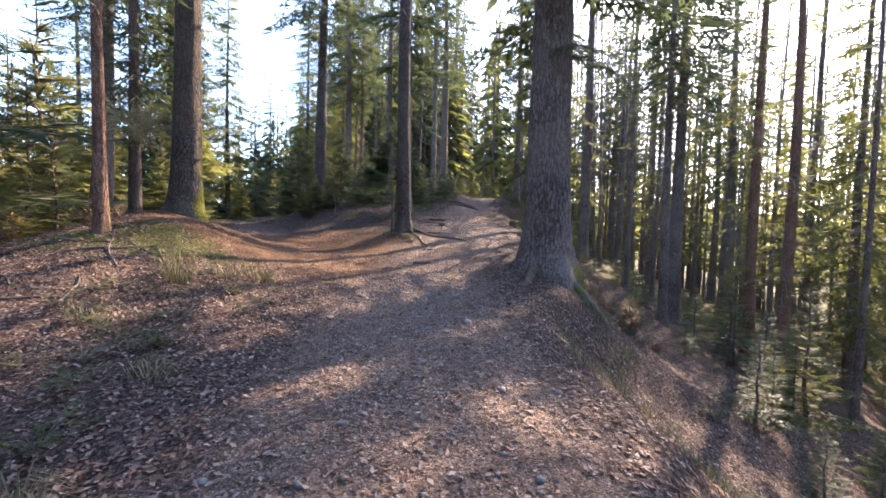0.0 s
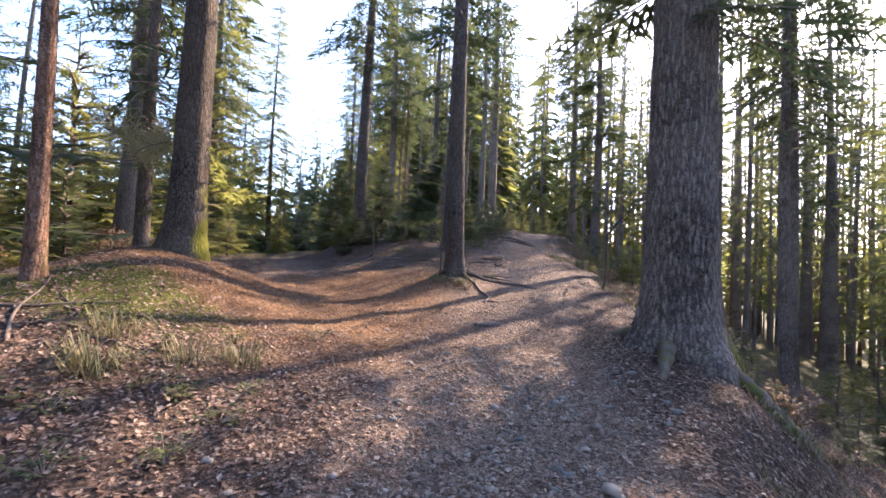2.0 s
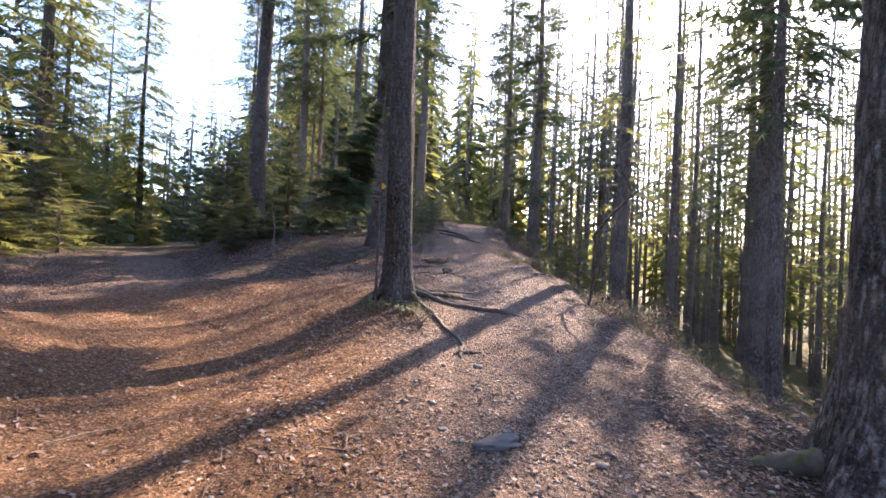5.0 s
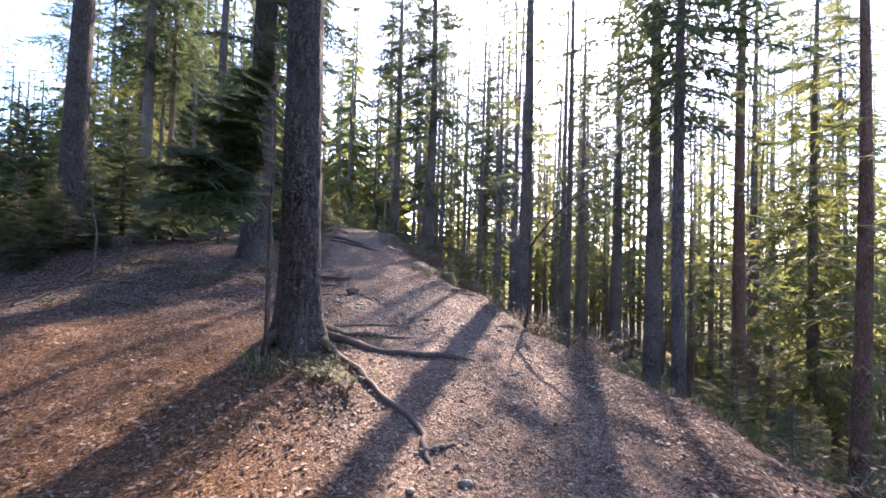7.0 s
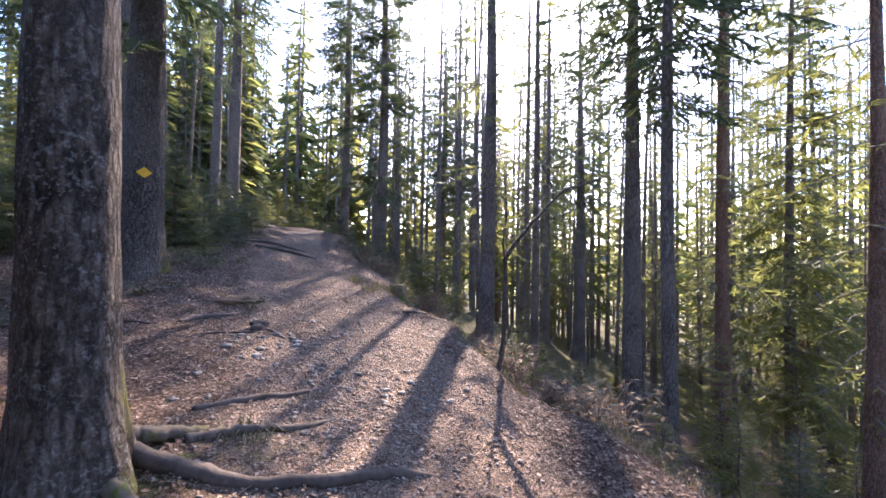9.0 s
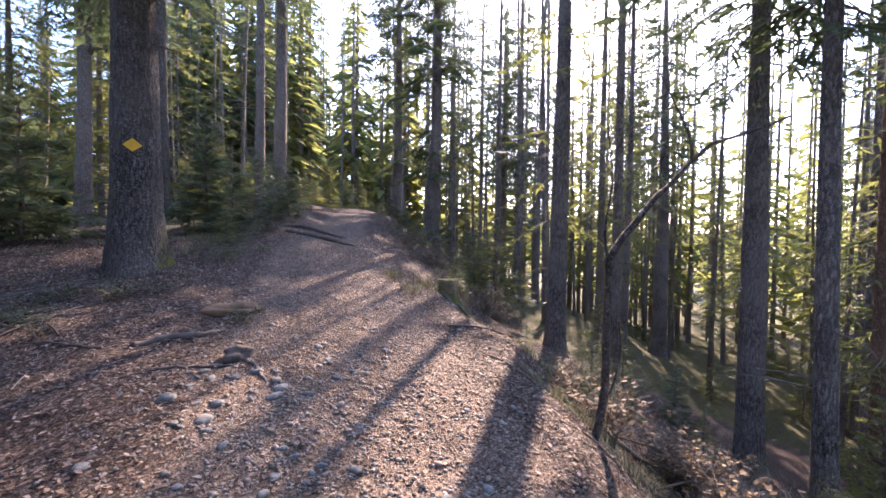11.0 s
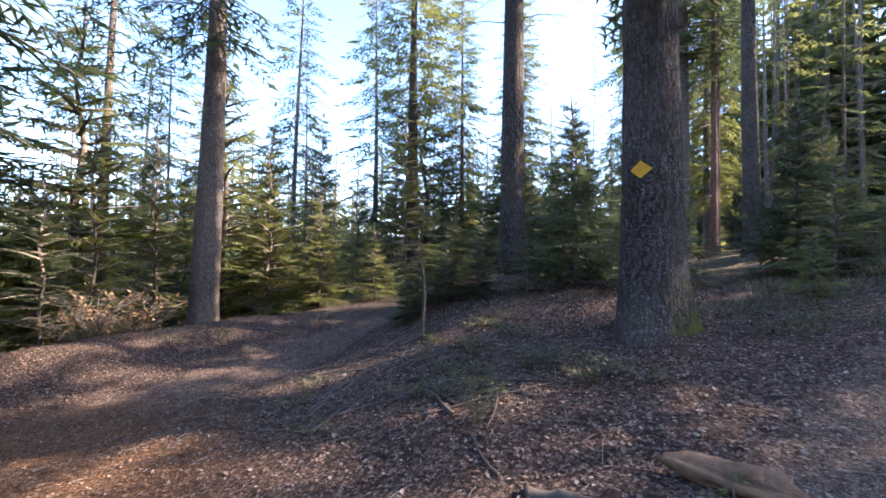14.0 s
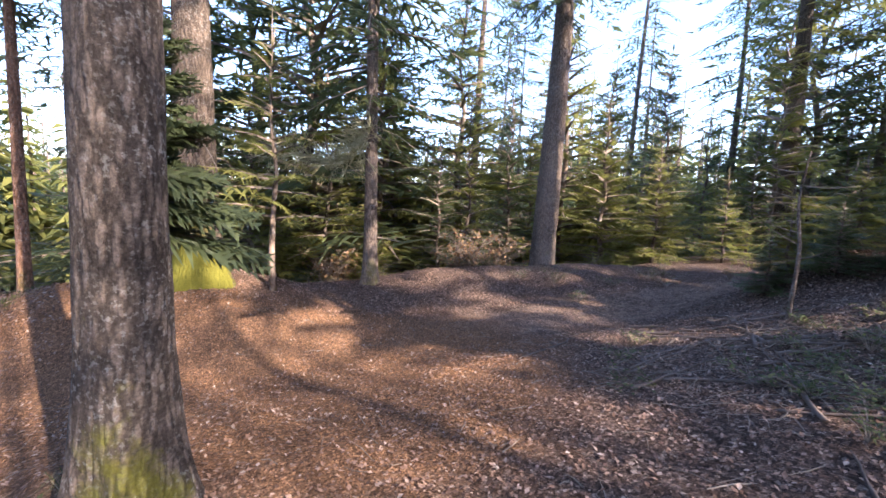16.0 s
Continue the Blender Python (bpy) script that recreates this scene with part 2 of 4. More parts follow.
def waves(x, y):
    """Gentle unevenness of the soil."""
    z = 0.0 * x
    for k, (fx, fy, a) in enumerate(((0.9, 0.5, 0.05), (-0.6, 1.3, 0.04), (2.1, 1.4, 0.022), (-2.9, 2.3, 0.017), (4.6, -3.7, 0.011), (6.1, 7.3, 0.008), (-11.0, 9.0, 0.008), (15.0, 13.0, 0.008), (-19.0, 22.0, 0.007), (29.0, -24.0, 0.006))):
        z = z + a * np.sin(fx * x + 1.7 * k + 0.8 * np.sin(0.7 * fy * y + k)) * np.cos(fy * y + 2.3 * k + 0.6 * np.sin(0.5 * fx * x))
    return z


def land(x, y):
    """Height of the ground, also on arrays."""
    x, y = np.asarray(x, float), np.asarray(y, float)
    far = np.clip(y, -60, 120)
    to_left = smooth(0.0, 1.0, (path_x(far) - 1.3 - x) / (np.maximum(path_x(far) - 1.3 - branch_x(far), 0.8)))
    z = ridge(far) * (1 - to_left) + branch_z(far) * to_left
    d = x - edge_x(far) + 0.08 + 0.16 * np.sin(1.4 * y + 0.5) + 0.09 * np.sin(3.3 * y)
    s = 0.5 * (d + np.sqrt(d * d + 0.06)) - 0.03
    fall = 0.5 * s + 0.75 * (1 - np.exp(-s / 0.9))
    z = z - 14 * np.tanh(fall / 14)
    w = np.maximum(-x - 9.5, 0) * smooth(26, 12, y) + np.maximum(-x - 15, 0) * smooth(12, 26, y)
    z = z - 8 * np.tanh(0.26 * w * smooth(0, 3, w) / 8)
    z = z + 0.85 * bell(x, y, -6.3, 9.6, 1.35, 1.6) + 0.22 * bell(x, y, -4.8, 7.8, 1.2, 1.4) + 0.2 * bell(x, y, -4.7, 8.2, 0.45, 0.6)
    z = z + 0.2 * bell(x, y, -4.8, 4.0, 1.8, 2.5) + 0.4 * bell(x, y, -5.7, 6.8, 1.4, 1.25)
    z = z + 0.28 * bell(x, y, -1.4, 12.9, 0.9, 0.8)
    z = z + 0.05 * bell(x, y, -2.2, 19.8, 1.5, 2.2) + 0.72 * bell(x, y, -6.2, 20.3, 0.8, 1.0) + 0.45 * bell(x, y, -4.6, 21.0, 1.5, 1.8)
    z = z + 0.08 * bell(x, y, 2.0, 8.35, 0.9, 0.9)
    z = z + 0.3 * bell(x, y, 0.3, 25.5, 0.8, 3.5) + 0.25 * bell(x, y, 1.2, 32.0, 0.8, 3.0)
    z = z + 0.45 * bell(x, y, -10.5, 15.0, 1.0, 4.0, 25)
    bank = smooth(1.1, 1.8, x - branch_x(far)) * smooth(3.6, 5.0, path_x(far) - x) * smooth(15.5, 17.5, y) * smooth(27, 23, y)
    z = z + 0.1 * bank
    return z + waves(x, y) * (0.5 + 0.5 * smooth(1.0, 2.4, np.abs(x - path_x(far))))


def ground_at(x, y):
    return float(land(x, y))


def steps(centre_from, centre_to, fine, limit_low, limit_high):
    """Stations for a grid: fine in the middle, ever wider outwards."""
    vals = list(np.arange(centre_from, centre_to, fine))
    d, v = fine, centre_to
    while v < limit_high:
        vals.append(v)
        d *= 1.12
        v += d
    d, v, low = fine, centre_from, []
    while v > limit_low:
        d *= 1.12
        v -= d
        low.append(v)
    return np.array(low[::-1] + vals)


def mesh_from(name, verts, faces, mats, smooth_faces=True):
    me = bpy.data.meshes.new(name)
    me.from_pydata(verts, [], faces)
    for m in mats:
        me.materials.append(m)
    if smooth_faces:
        me.polygons.foreach_set("use_smooth", [True] * len(me.polygons))
    return me


def point_values(me, name, values):
    a = me.attributes.new(name, "FLOAT", "POINT")
    a.data.foreach_set("value", np.asarray(values, dtype=np.float32))


def build_ground():
    xs, ys = steps(-9, 6.5, 0.09, -450, 450), steps(0.5, 23, 0.09, -450, 450)
    gx, gy = np.meshgrid(xs, ys)
    gz = land(gx, gy)
    nx, ny = len(xs), len(ys)
    v = np.stack([gx, gy, gz], -1).reshape(-1, 3)
    i = np.arange(nx * ny).reshape(ny, nx)
    f = np.stack([i[:-1, :-1], i[:-1, 1:], i[1:, 1:], i[1:, :-1]], -1).reshape(-1, 4)
    me = mesh_from("ground", v.tolist(), f.tolist(), [GROUND])
    far = np.clip(gy, -60, 60)
    half = 1 - 0.45 * smooth(19, 26, gy)
    main = 1 - smooth(0.7, 1.7, np.abs(gx - path_x(far)) / half)
    side = (1 - smooth(0.6, 1.5, np.abs(gx - branch_x(far)))) * smooth(6, 8, gy)
    point_values(me, "path", np.maximum(main, 0.6 * side).ravel())
    moss = 0.08 * smooth(2.5, 6, gx - edge_x(far)) + 0.55 * smooth(20, 23, gy) * smooth(0.9, 1.8, np.abs(gx - path_x(far))) + 0.3 * smooth(12, 18, -gx) + 0.95 * bell(gx, gy, -5.0, 7.0, 1.7, 0.75, 10) + 0.6 * bell(gx, gy, -1.3, 12.5, 0.7, 0.5) + 0.5 * bell(gx, gy, -2.6, 17.9, 1.4, 0.8) + 0.5 * bell(gx, gy, -0.6, 20.5, 0.5, 1.0) + 0.45 * bell(gx, gy, -0.1, 13.2, 0.8, 0.4) + 0.4 * bell(gx, gy, 3.3, 19.2, 0.5, 0.9)
    point_values(me, "moss", moss.ravel())
    # needle litter, laid over the sunny spots to colour them warm
    nd = 0.95 * bell(gx, gy, -3.0, 9.8, 1.8, 2.8, 20) + 0.6 * bell(gx, gy, -2.8, 13.8, 1.3, 1.3) + 0.8 * bell(gx, gy, -5.0, 13.2, 2.0, 2.0) + 0.5 * bell(gx, gy, 0.7, 16.5, 1.2, 2.0) + 0.6 * bell(gx, gy, -5.5, 8.5, 1.5, 1.2)
    point_values(me, "needles", nd.ravel())
    tagged(new("ground", me), "forest floor with dry leaves, needles and stony dirt paths", "ground", kind="structure")


build_ground()


# ---- mesh helpers ----
class Shape:
    """Gathers vertices and faces for one mesh."""
    def __init__(self):
        self.v, self.f, self.mi, self.val = [], [], [], []

    def add(self, verts, faces, mat=0, vals=None):
        k = len(self.v)
        self.v.extend(verts)
        self.f.extend([tuple(i + k for i in f) for f in faces])
        self.mi.extend([mat] * len(faces))
        self.val.extend(vals if vals is not None else [0.0] * len(verts))

    def mesh(self, name, mats, smooth_faces=True, moss=False):
        me = mesh_from(name, [tuple(p) for p in self.v], self.f, mats, smooth_faces)
        if len(mats) > 1:
            me.polygons.foreach_set("material_index", self.mi)
        if moss:
            point_values(me, "moss", self.val)
        return me


def tube(sh, pts, radii, sides=6, mat=0, cap=True, wobble=0.0, rnd=random):
    """A tapered round limb along points."""
    pts = [Vector(p) for p in pts]
    verts, faces = [], []
    up = Vector((0, 0, 1))
    for k, p in enumerate(pts):
        d = (pts[min(k + 1, len(pts) - 1)] - pts[max(k - 1, 0)]).normalized()
        a = d.cross(up if abs(d.z) < 0.9 else Vector((1, 0, 0))).normalized()
        b = d.cross(a)
        for j in range(sides):
            w = 2 * math.pi * j / sides
            r = radii[k] * (1 + wobble * rnd.uniform(-1, 1))
            verts.append(p + a * (r * math.cos(w)) + b * (r * math.sin(w)))
    for k in range(len(pts) - 1):
        for j in range(sides):
            faces.append((k * sides + j, k * sides + (j + 1) % sides, (k + 1) * sides + (j + 1) % sides, (k + 1) * sides + j))
    if cap:
        faces.append(tuple(range(sides))[::-1])
        faces.append(tuple(range((len(pts) - 1) * sides, len(pts) * sides)))
    sh.add(verts, faces, mat)


def part(name, data, parent, label=""):
    ob = new(name, data)
    ob.parent = parent
    if label:
        ob["label"] = label
    return ob


# ---- firs and spruces ----
def trunk_mesh(radius, height, rnd, flare=1.5, lean=(0.0, 0.0), bend=0.15, sides=20, material=None, rough=0.03, moss_side=1.0, rings=None):
    """A trunk with its root flare, slight bends and an uneven girth; its top is at height."""
    sh, rows = Shape(), []
    hs = [-0.5, -0.15, 0.0, 0.1, 0.22, 0.38, 0.6, 0.9, 1.3, 1.8, 2.4, 3.1, 4.0, 5.0, 6.5, 8.0, 10.0, 12.5, 15.0, 18.0, 21.0, 24.0]
    if rings:
        hs = [-0.5, -0.2] + list(np.linspace(0, 6.5, rings)) + [8.0, 10.0, 12.5, 15.0, 18.0, 21.0, 24.0]
    hs = [h for h in hs if h < height - 0.5] + [height]
    lobes, ph = rnd.choice((3, 4, 5)), rnd.uniform(0, 6.28)
    b1, b2 = rnd.uniform(-bend, bend), rnd.uniform(-bend, bend)
    seed = rnd.uniform(0, 90)
    verts, vals = [], []
    for h in hs:
        t = max(h, 0) / height
        taper = max(1 - 0.9 * t ** 0.9 - 0.08 * t, 0.03) * 1.03
        fl = 1 + (flare - 1) * math.exp(-max(h, 0) / (0.28 + 0.5 * radius)) * (1.15 if h < 0 else 1)
        cx = lean[0] * h + b1 * math.sin(h * 0.21) + 0.0
        cy = lean[1] * h + b2 * math.sin(h * 0.17)
        for j in range(sides):
            w = 2 * math.pi * j / sides
            lob = 1 + 0.16 * (fl - 1) / max(flare - 1, 0.01) * math.sin(lobes * w + ph) + 0.035 * math.sin(2 * w + h * 0.4 + ph)
            nz = noise.noise((math.cos(w) * 2.2 + seed, math.sin(w) * 2.2, h * 0.9)) * rough * 1.3
            nz += noise.noise((math.cos(w) * 9 + seed, math.sin(w) * 9, h * 2.6)) * rough
            r = radius * taper * (fl * lob + nz)
            verts.append((cx + r * math.cos(w), cy + r * math.sin(w), h))
            vals.append((max(0.0, 1.0 - h / 1.7) * moss_side + 0.25 * math.exp(-h / 3)) * max(0.0, 0.12 + 0.95 * math.cos(w - 0.6)))
    n = len(hs)
    faces = [(k * sides + j, k * sides + (j + 1) % sides, (k + 1) * sides + (j + 1) % sides, (k + 1) * sides + j) for k in range(n - 1) for j in range(sides)]
    faces.append(tuple(range((n - 1) * sides, n * sides)))
    sh.add(verts, faces, 0, vals)
    return sh.mesh("trunk", [material], True, True)


def frond(sh, base, way, length, rnd, droop=0.35, width=0.32, pairs=12, teeth=3, stem_mat=0, leaf_mat=1, stem_r=0.012):
    """One fir branch: a bowed stem with rows of side twigs set with needles."""
    way = Vector(way).normalized()
    side = way.cross(Vector((0, 0, 1))).normalized()
    up = side.cross(way)
    roll = rnd.uniform(-0.5, 0.5)
    side, up = side * math.cos(roll) + up * math.sin(roll), up * math.cos(roll) - side * math.sin(roll)
    pts = []
    for k in range(5):
        t = k / 4
        pts.append(Vector(base) + way * (length * t) + Vector((0, 0, -droop * length * t * t + 0.12 * droop * length * t ** 4)))
    tube(sh, pts[::2], [stem_r * 1.1, stem_r * 0.6, stem_r * 0.15], 3, stem_mat, False)
    for p in range(pairs):
        t = 0.14 + 0.86 * (p + rnd.uniform(0, 0.7)) / pairs
        f = t * 4
        k = min(int(f), 3)
        root = pts[k].lerp(pts[k + 1], f - k)
        reach = width * length * (1 - t) ** 0.6 * min(1.0, 0.45 + 2.2 * t) + 0.04 * length
        for s in (-1, 1):
            d = (way * rnd.uniform(0.55, 0.95) + side * s + up * rnd.uniform(-0.3, 0.12) + Vector((0, 0, rnd.uniform(-0.3, 0)))).normalized()
            ln = reach * rnd.uniform(0.7, 1.2)
            cross = d.cross(up + side * rnd.uniform(-0.5, 0.5)).normalized()
            w, sag = ln * rnd.uniform(0.045, 0.07), Vector((0, 0, -0.12 * ln))
            tip = root + d * ln + sag
            m = root + d * (0.45 * ln)
            sh.add([root, m + cross * w, tip, m - cross * w], [(0, 1, 2, 3)], leaf_mat)
            for q in range(teeth):
                u = (q + rnd.uniform(0.3, 0.9)) / (teeth + 0.5)
                a = root + d * (ln * u) + sag * u * u
                for e in (-1, 1):
                    g = (d * rnd.uniform(0.5, 1.0) + cross * e + Vector((0, 0, rnd.uniform(-0.35, 0.1)))).normalized() * (ln * (0.62 - 0.4 * u))
                    h = d * (ln * 0.07)
                    sh.add([a - h, a + h, a + g], [(0, 1, 2)], leaf_mat)
    a = pts[-1]
    w = side * (0.035 * length)
    sh.add([a - way * (0.1 * length), a + w, a + way * (0.14 * length), a - w], [(0, 1, 2, 3)], leaf_mat)


def crown_mesh(rnd, height, start, reach, whorls, per, needle, pairs=9, teeth=2, droop=0.35, sparse=0.0):
    """The branches of a tall conifer from the height start up to its top."""
    sh = Shape()
    for w in range(whorls):
        t = w / (whorls - 1)
        z = start + (height - start) * t
        ln = reach * (1 - t) ** 0.75 + 0.35
        if t < 0.15:
            ln *= 0.6 + 2.6 * t
        turn = rnd.uniform(0, 6.28)
        for b in range(per):
            if rnd.random() < sparse * (1 - t):
                continue
            a = turn + 6.28 * b / per + rnd.uniform(-0.4, 0.4)
            rise = 0.45 * t - 0.2 + rnd.uniform(-0.1, 0.1)
            frond(sh, (0, 0, z + rnd.uniform(-0.3, 0.3)), (math.cos(a), math.sin(a), rise), ln * rnd.uniform(0.65, 1.15), rnd, droop, 0.36, pairs, teeth, 0, 1, 0.022)
    return sh.mesh("crown", [DEADWOOD, needle], False)


def dead_branches(rnd, low, high, count, reach, radius):
    """Bare broken side twigs on the lower trunk."""
    sh = Shape()
    for _ in range(count):
        a, z = rnd.uniform(0, 6.28), rnd.uniform(low, high)
        ln = reach * rnd.uniform(0.25, 1.0)
        d = Vector((math.cos(a), math.sin(a), rnd.uniform(-0.25, 0.15)))
        base = Vector((math.cos(a) * radius * 0.7, math.sin(a) * radius * 0.7, z))
        pts = [base, base + d * (0.4 * ln), base + d * (0.75 * ln) + Vector((rnd.uniform(-.1, .1) * ln, rnd.uniform(-.1, .1) * ln, -0.08 * ln)), base + d * ln + Vector((0, 0, -0.2 * ln))]
        tube(sh, pts, [0.014, 0.010, 0.007, 0.003], 4)
        for k in range(rnd.randint(1, 4)):
            t = rnd.uniform(0.3, 0.9)
            p = base + d * (ln * t) + Vector((0, 0, -0.1 * ln * t))
            e = (d + Vector((rnd.uniform(-1, 1), rnd.uniform(-1, 1), rnd.uniform(-0.6, 0.3)))).normalized()
            tube(sh, [p, p + e * (0.3 * ln)], [0.005, 0.002], 3)
    return sh.mesh("dead_branch", [DEADWOOD])


TALL = "tall conifers of the wood"
RND = random.Random(7)
CROWNS = {
    "high": [crown_mesh(random.Random(20 + k), 25.0, 8.5, 3.0, 24, 5, NEEDLE_DARK, 9, 2, 0.32, 0.1) for k in range(3)],
    "low": [crown_mesh(random.Random(25), 26.0, 4.5, 2.8, 26, 5, NEEDLE_DARK, 12, 3, 0.3, 0.3)],
    "fine": [crown_mesh(random.Random(27 + k), 25.0, 3.8, 2.8, 28, 5, NEEDLE_DARK, 14, 3, 0.33, 0.35) for k in range(2)],
    "mid": [crown_mesh(random.Random(30 + k), 25.0, 3.6, 3.0, 29, 5, NEEDLE_DARK, 9, 2, 0.35, 0.3) for k in range(3)],
    "pole": [crown_mesh(random.Random(36 + k), 25.0, 8.0, 2.9, 21, 5, NEEDLE_DARK, 7, 2, 0.33, 0.1) for k in range(3)],
    # poles of the bright slope, in the needle colour that holds the sunlight
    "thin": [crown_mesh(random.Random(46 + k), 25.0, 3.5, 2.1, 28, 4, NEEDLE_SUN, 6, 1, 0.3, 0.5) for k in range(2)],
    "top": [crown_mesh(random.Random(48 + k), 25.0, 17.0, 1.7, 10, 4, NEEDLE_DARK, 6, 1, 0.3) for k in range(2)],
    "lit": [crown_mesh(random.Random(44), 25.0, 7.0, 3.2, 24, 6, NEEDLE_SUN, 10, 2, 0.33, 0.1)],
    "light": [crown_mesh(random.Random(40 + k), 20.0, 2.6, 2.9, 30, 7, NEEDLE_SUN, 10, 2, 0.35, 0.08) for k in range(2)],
}


def tall_tree(x, y, r, height=25.0, crown="high", bark=None, label="", lean=(0.0, 0.0), flare=1.35, sides=16, dead=14, rough=0.03, name="fir_tree", rings=None, dead_low=2.0, sink=0.05):
    """A grown conifer: trunk, crown and the dead twigs below it."""
    rnd = random.Random(int(abs(x) * 131 + abs(y) * 977) + 3)
    tree = new(name)
    tree.location = (x, y, ground_at(x, y) - sink)
    part("trunk", trunk_mesh(r, height, rnd, flare, lean, 0.12, sides, bark or BARK_BROWN, rough, 1.0, rings), tree)
    if crown:
        c = part("crown", rnd.choice(CROWNS[crown]), tree)
        base = 20.0 if crown == "light" else 25.0
        c.scale = (0.75 + min(r, 0.4) * 0.9,) * 2 + (height / base,)
        c.rotation_euler = (math.atan2(-lean[1], 1), math.atan2(lean[0], 1), rnd.uniform(0, 6.28))
    if dead:
        tagged(part("dead_branch", dead_branches(rnd, dead_low, 8.5, dead, 1.5, r), tree), kind="stuff")
    tagged(tree, label or "tall conifer with straight brown bare trunk on slope", "tree", TALL)
    return tree


# the trees that the path passes, by their measured places
OLD_FIR = tall_tree(2.02, 8.35, 0.43, 26, "low", BARK_GREY, "thick old fir with grey plated bark beside path", sides=48, flare=1.55, dead=6, rough=0.06, rings=60, dead_low=5)
ROOTED_FIR = tall_tree(-1.20, 12.86, 0.215, 27, "high", BARK_DARK, "grey-brown fir with mossy foot and roots across path", sides=36, flare=1.45, dead=8, rough=0.05, rings=50, dead_low=3.5)
MARKED = tall_tree(-1.86, 19.68, 0.335, 26, "low", BARK_DARK, "thick fir with yellow trail marks and mossy side", sides=40, flare=1.4, dead=8, rough=0.05, rings=40, dead_low=3.5)
tall_tree(-5.95, 9.85, 0.32, 26, "high", BARK_MOSSY, "thick fir with bright yellow moss on its foot", sides=32, flare=1.5, rough=0.05)
tall_tree(-5.57, 6.95, 0.10, 15, "high", BARK_RED, "slim young conifer with reddish bark on mossy bank", flare=1.25)
tall_tree(-16.8, 33.3, 0.20, 20, "light", BARK_MOSSY, "slim sunlit conifer with mossy foot and yellow-green boughs")
tall_tree(-6.4, 22.0, 0.30, 26, "high", BARK_DARK, "dark leaning fir trunk on mound", lean=(0.02, 0.0))
tall_tree(-7.5, 32.8, 0.32, 25, "high", BARK_BROWN)
tall_tree(-6.6, 33.6, 0.16, 22, "high", BARK_RED)
tall_tree(-3.7, 28.7, 0.23, 24, "top", BARK_MOSSY, "dark mossy conifer behind young firs")
tall_tree(-0.87, 31.1, 0.22, 25, "top", BARK_BROWN, "straight conifer above bend of path")
tall_tree(-0.17, 32.9, 0.32, 26, "high", BARK_BROWN, "straight conifer above bend of path")
tall_tree(6.16, 29.5, 0.30, 25, "fine", BARK_BROWN)
tall_tree(5.84, 35.0, 0.28, 25, "fine", BARK_BROWN)
tall_tree(7.02, 21.5, 0.26, 26, "thin", BARK_GREY, "straight grey conifer on slope below path")
tall_tree(20.6, 31.0, 0.43, 28, "high", BARK_GREY)
tall_tree(10.0, 18.4, 0.285, 27, "high", BARK_GREY, "straight grey conifer on slope below path")
tall_tree(8.42, 16.1, 0.185, 24, "high", BARK_GREY, "straight grey conifer on slope below path")
tall_tree(12.6, 17.3, 0.24, 25, "thin", BARK_RED, "conifer with reddish-brown bark on slope")
tall_tree(27.0, 24.8, 0.25, 26, "mid", BARK_BROWN)
tall_tree(22.0, 19.2, 0.20, 24, "light", BARK_RED)
tall_tree(24.6, 38.8, 0.33, 28, "high", BARK_BROWN)
tall_tree(18.1, 46.0, 0.40, 28, "high", BARK_GREY)
tall_tree(16.5, 40.2, 0.32, 27, "high", BARK_BROWN)
tall_tree(-13.26, 16.46, 0.40, 26, "high", BARK_BROWN, "straight thick dark conifer behind side path", lean=(0.0, 0.02))
tall_tree(-16.15, 25.4, 0.32, 25, "lit", BARK_MOSSY, "conifer with mossy foot beside bend of side path")
BARE_BOUGH_TREE = tall_tree(-8.7, 12.05, 0.16, 24, "mid", BARK_BROWN, "straight slim dark conifer on bank beside side path")
tall_tree(10.9, 13.6, 0.19, 24, "thin", BARK_RED, "slim conifer with reddish bark among young firs")
tall_tree(17.0, 17.5, 0.22, 25, "light", BARK_BROWN)
tall_tree(9.6, 22.2, 0.16, 25, "top", BARK_GREY)
tall_tree(13.2, 27.2, 0.20, 26, "thin", BARK_BROWN)

for place in ((-19.5, 31.0), (-12.0, 37.5), (-22.5, 39.0), (-9.5, 40.5)):
    tall_tree(*place, 0.19, 22, "light", BARK_BROWN, "slim sunlit conifer with yellow-green boughs")


# the rest of the wood
def clear(x, y, gap):
    """Whether a place is off the paths."""
    p = float(path_x(np.clip(y, -60, 60)))
    b = float(branch_x(np.clip(y, -60, 60)))
    return not (y < 41 and p - 2.2 - gap < x < float(edge_x(y)) + 1.0 + gap) and not (4 < y < 34 and abs(x - b) < 1.7 + gap)


def in_gap(x, y):
    """The gap in the stand through which the sun reaches the fork."""
    n = 0.8 * x - 0.6 * y
    return -12.4 < n < -7.1 and 3 < x < 26 or -37 < n < -30 and y > 30 or -27 < n < -15.5 and 26 < y < 62


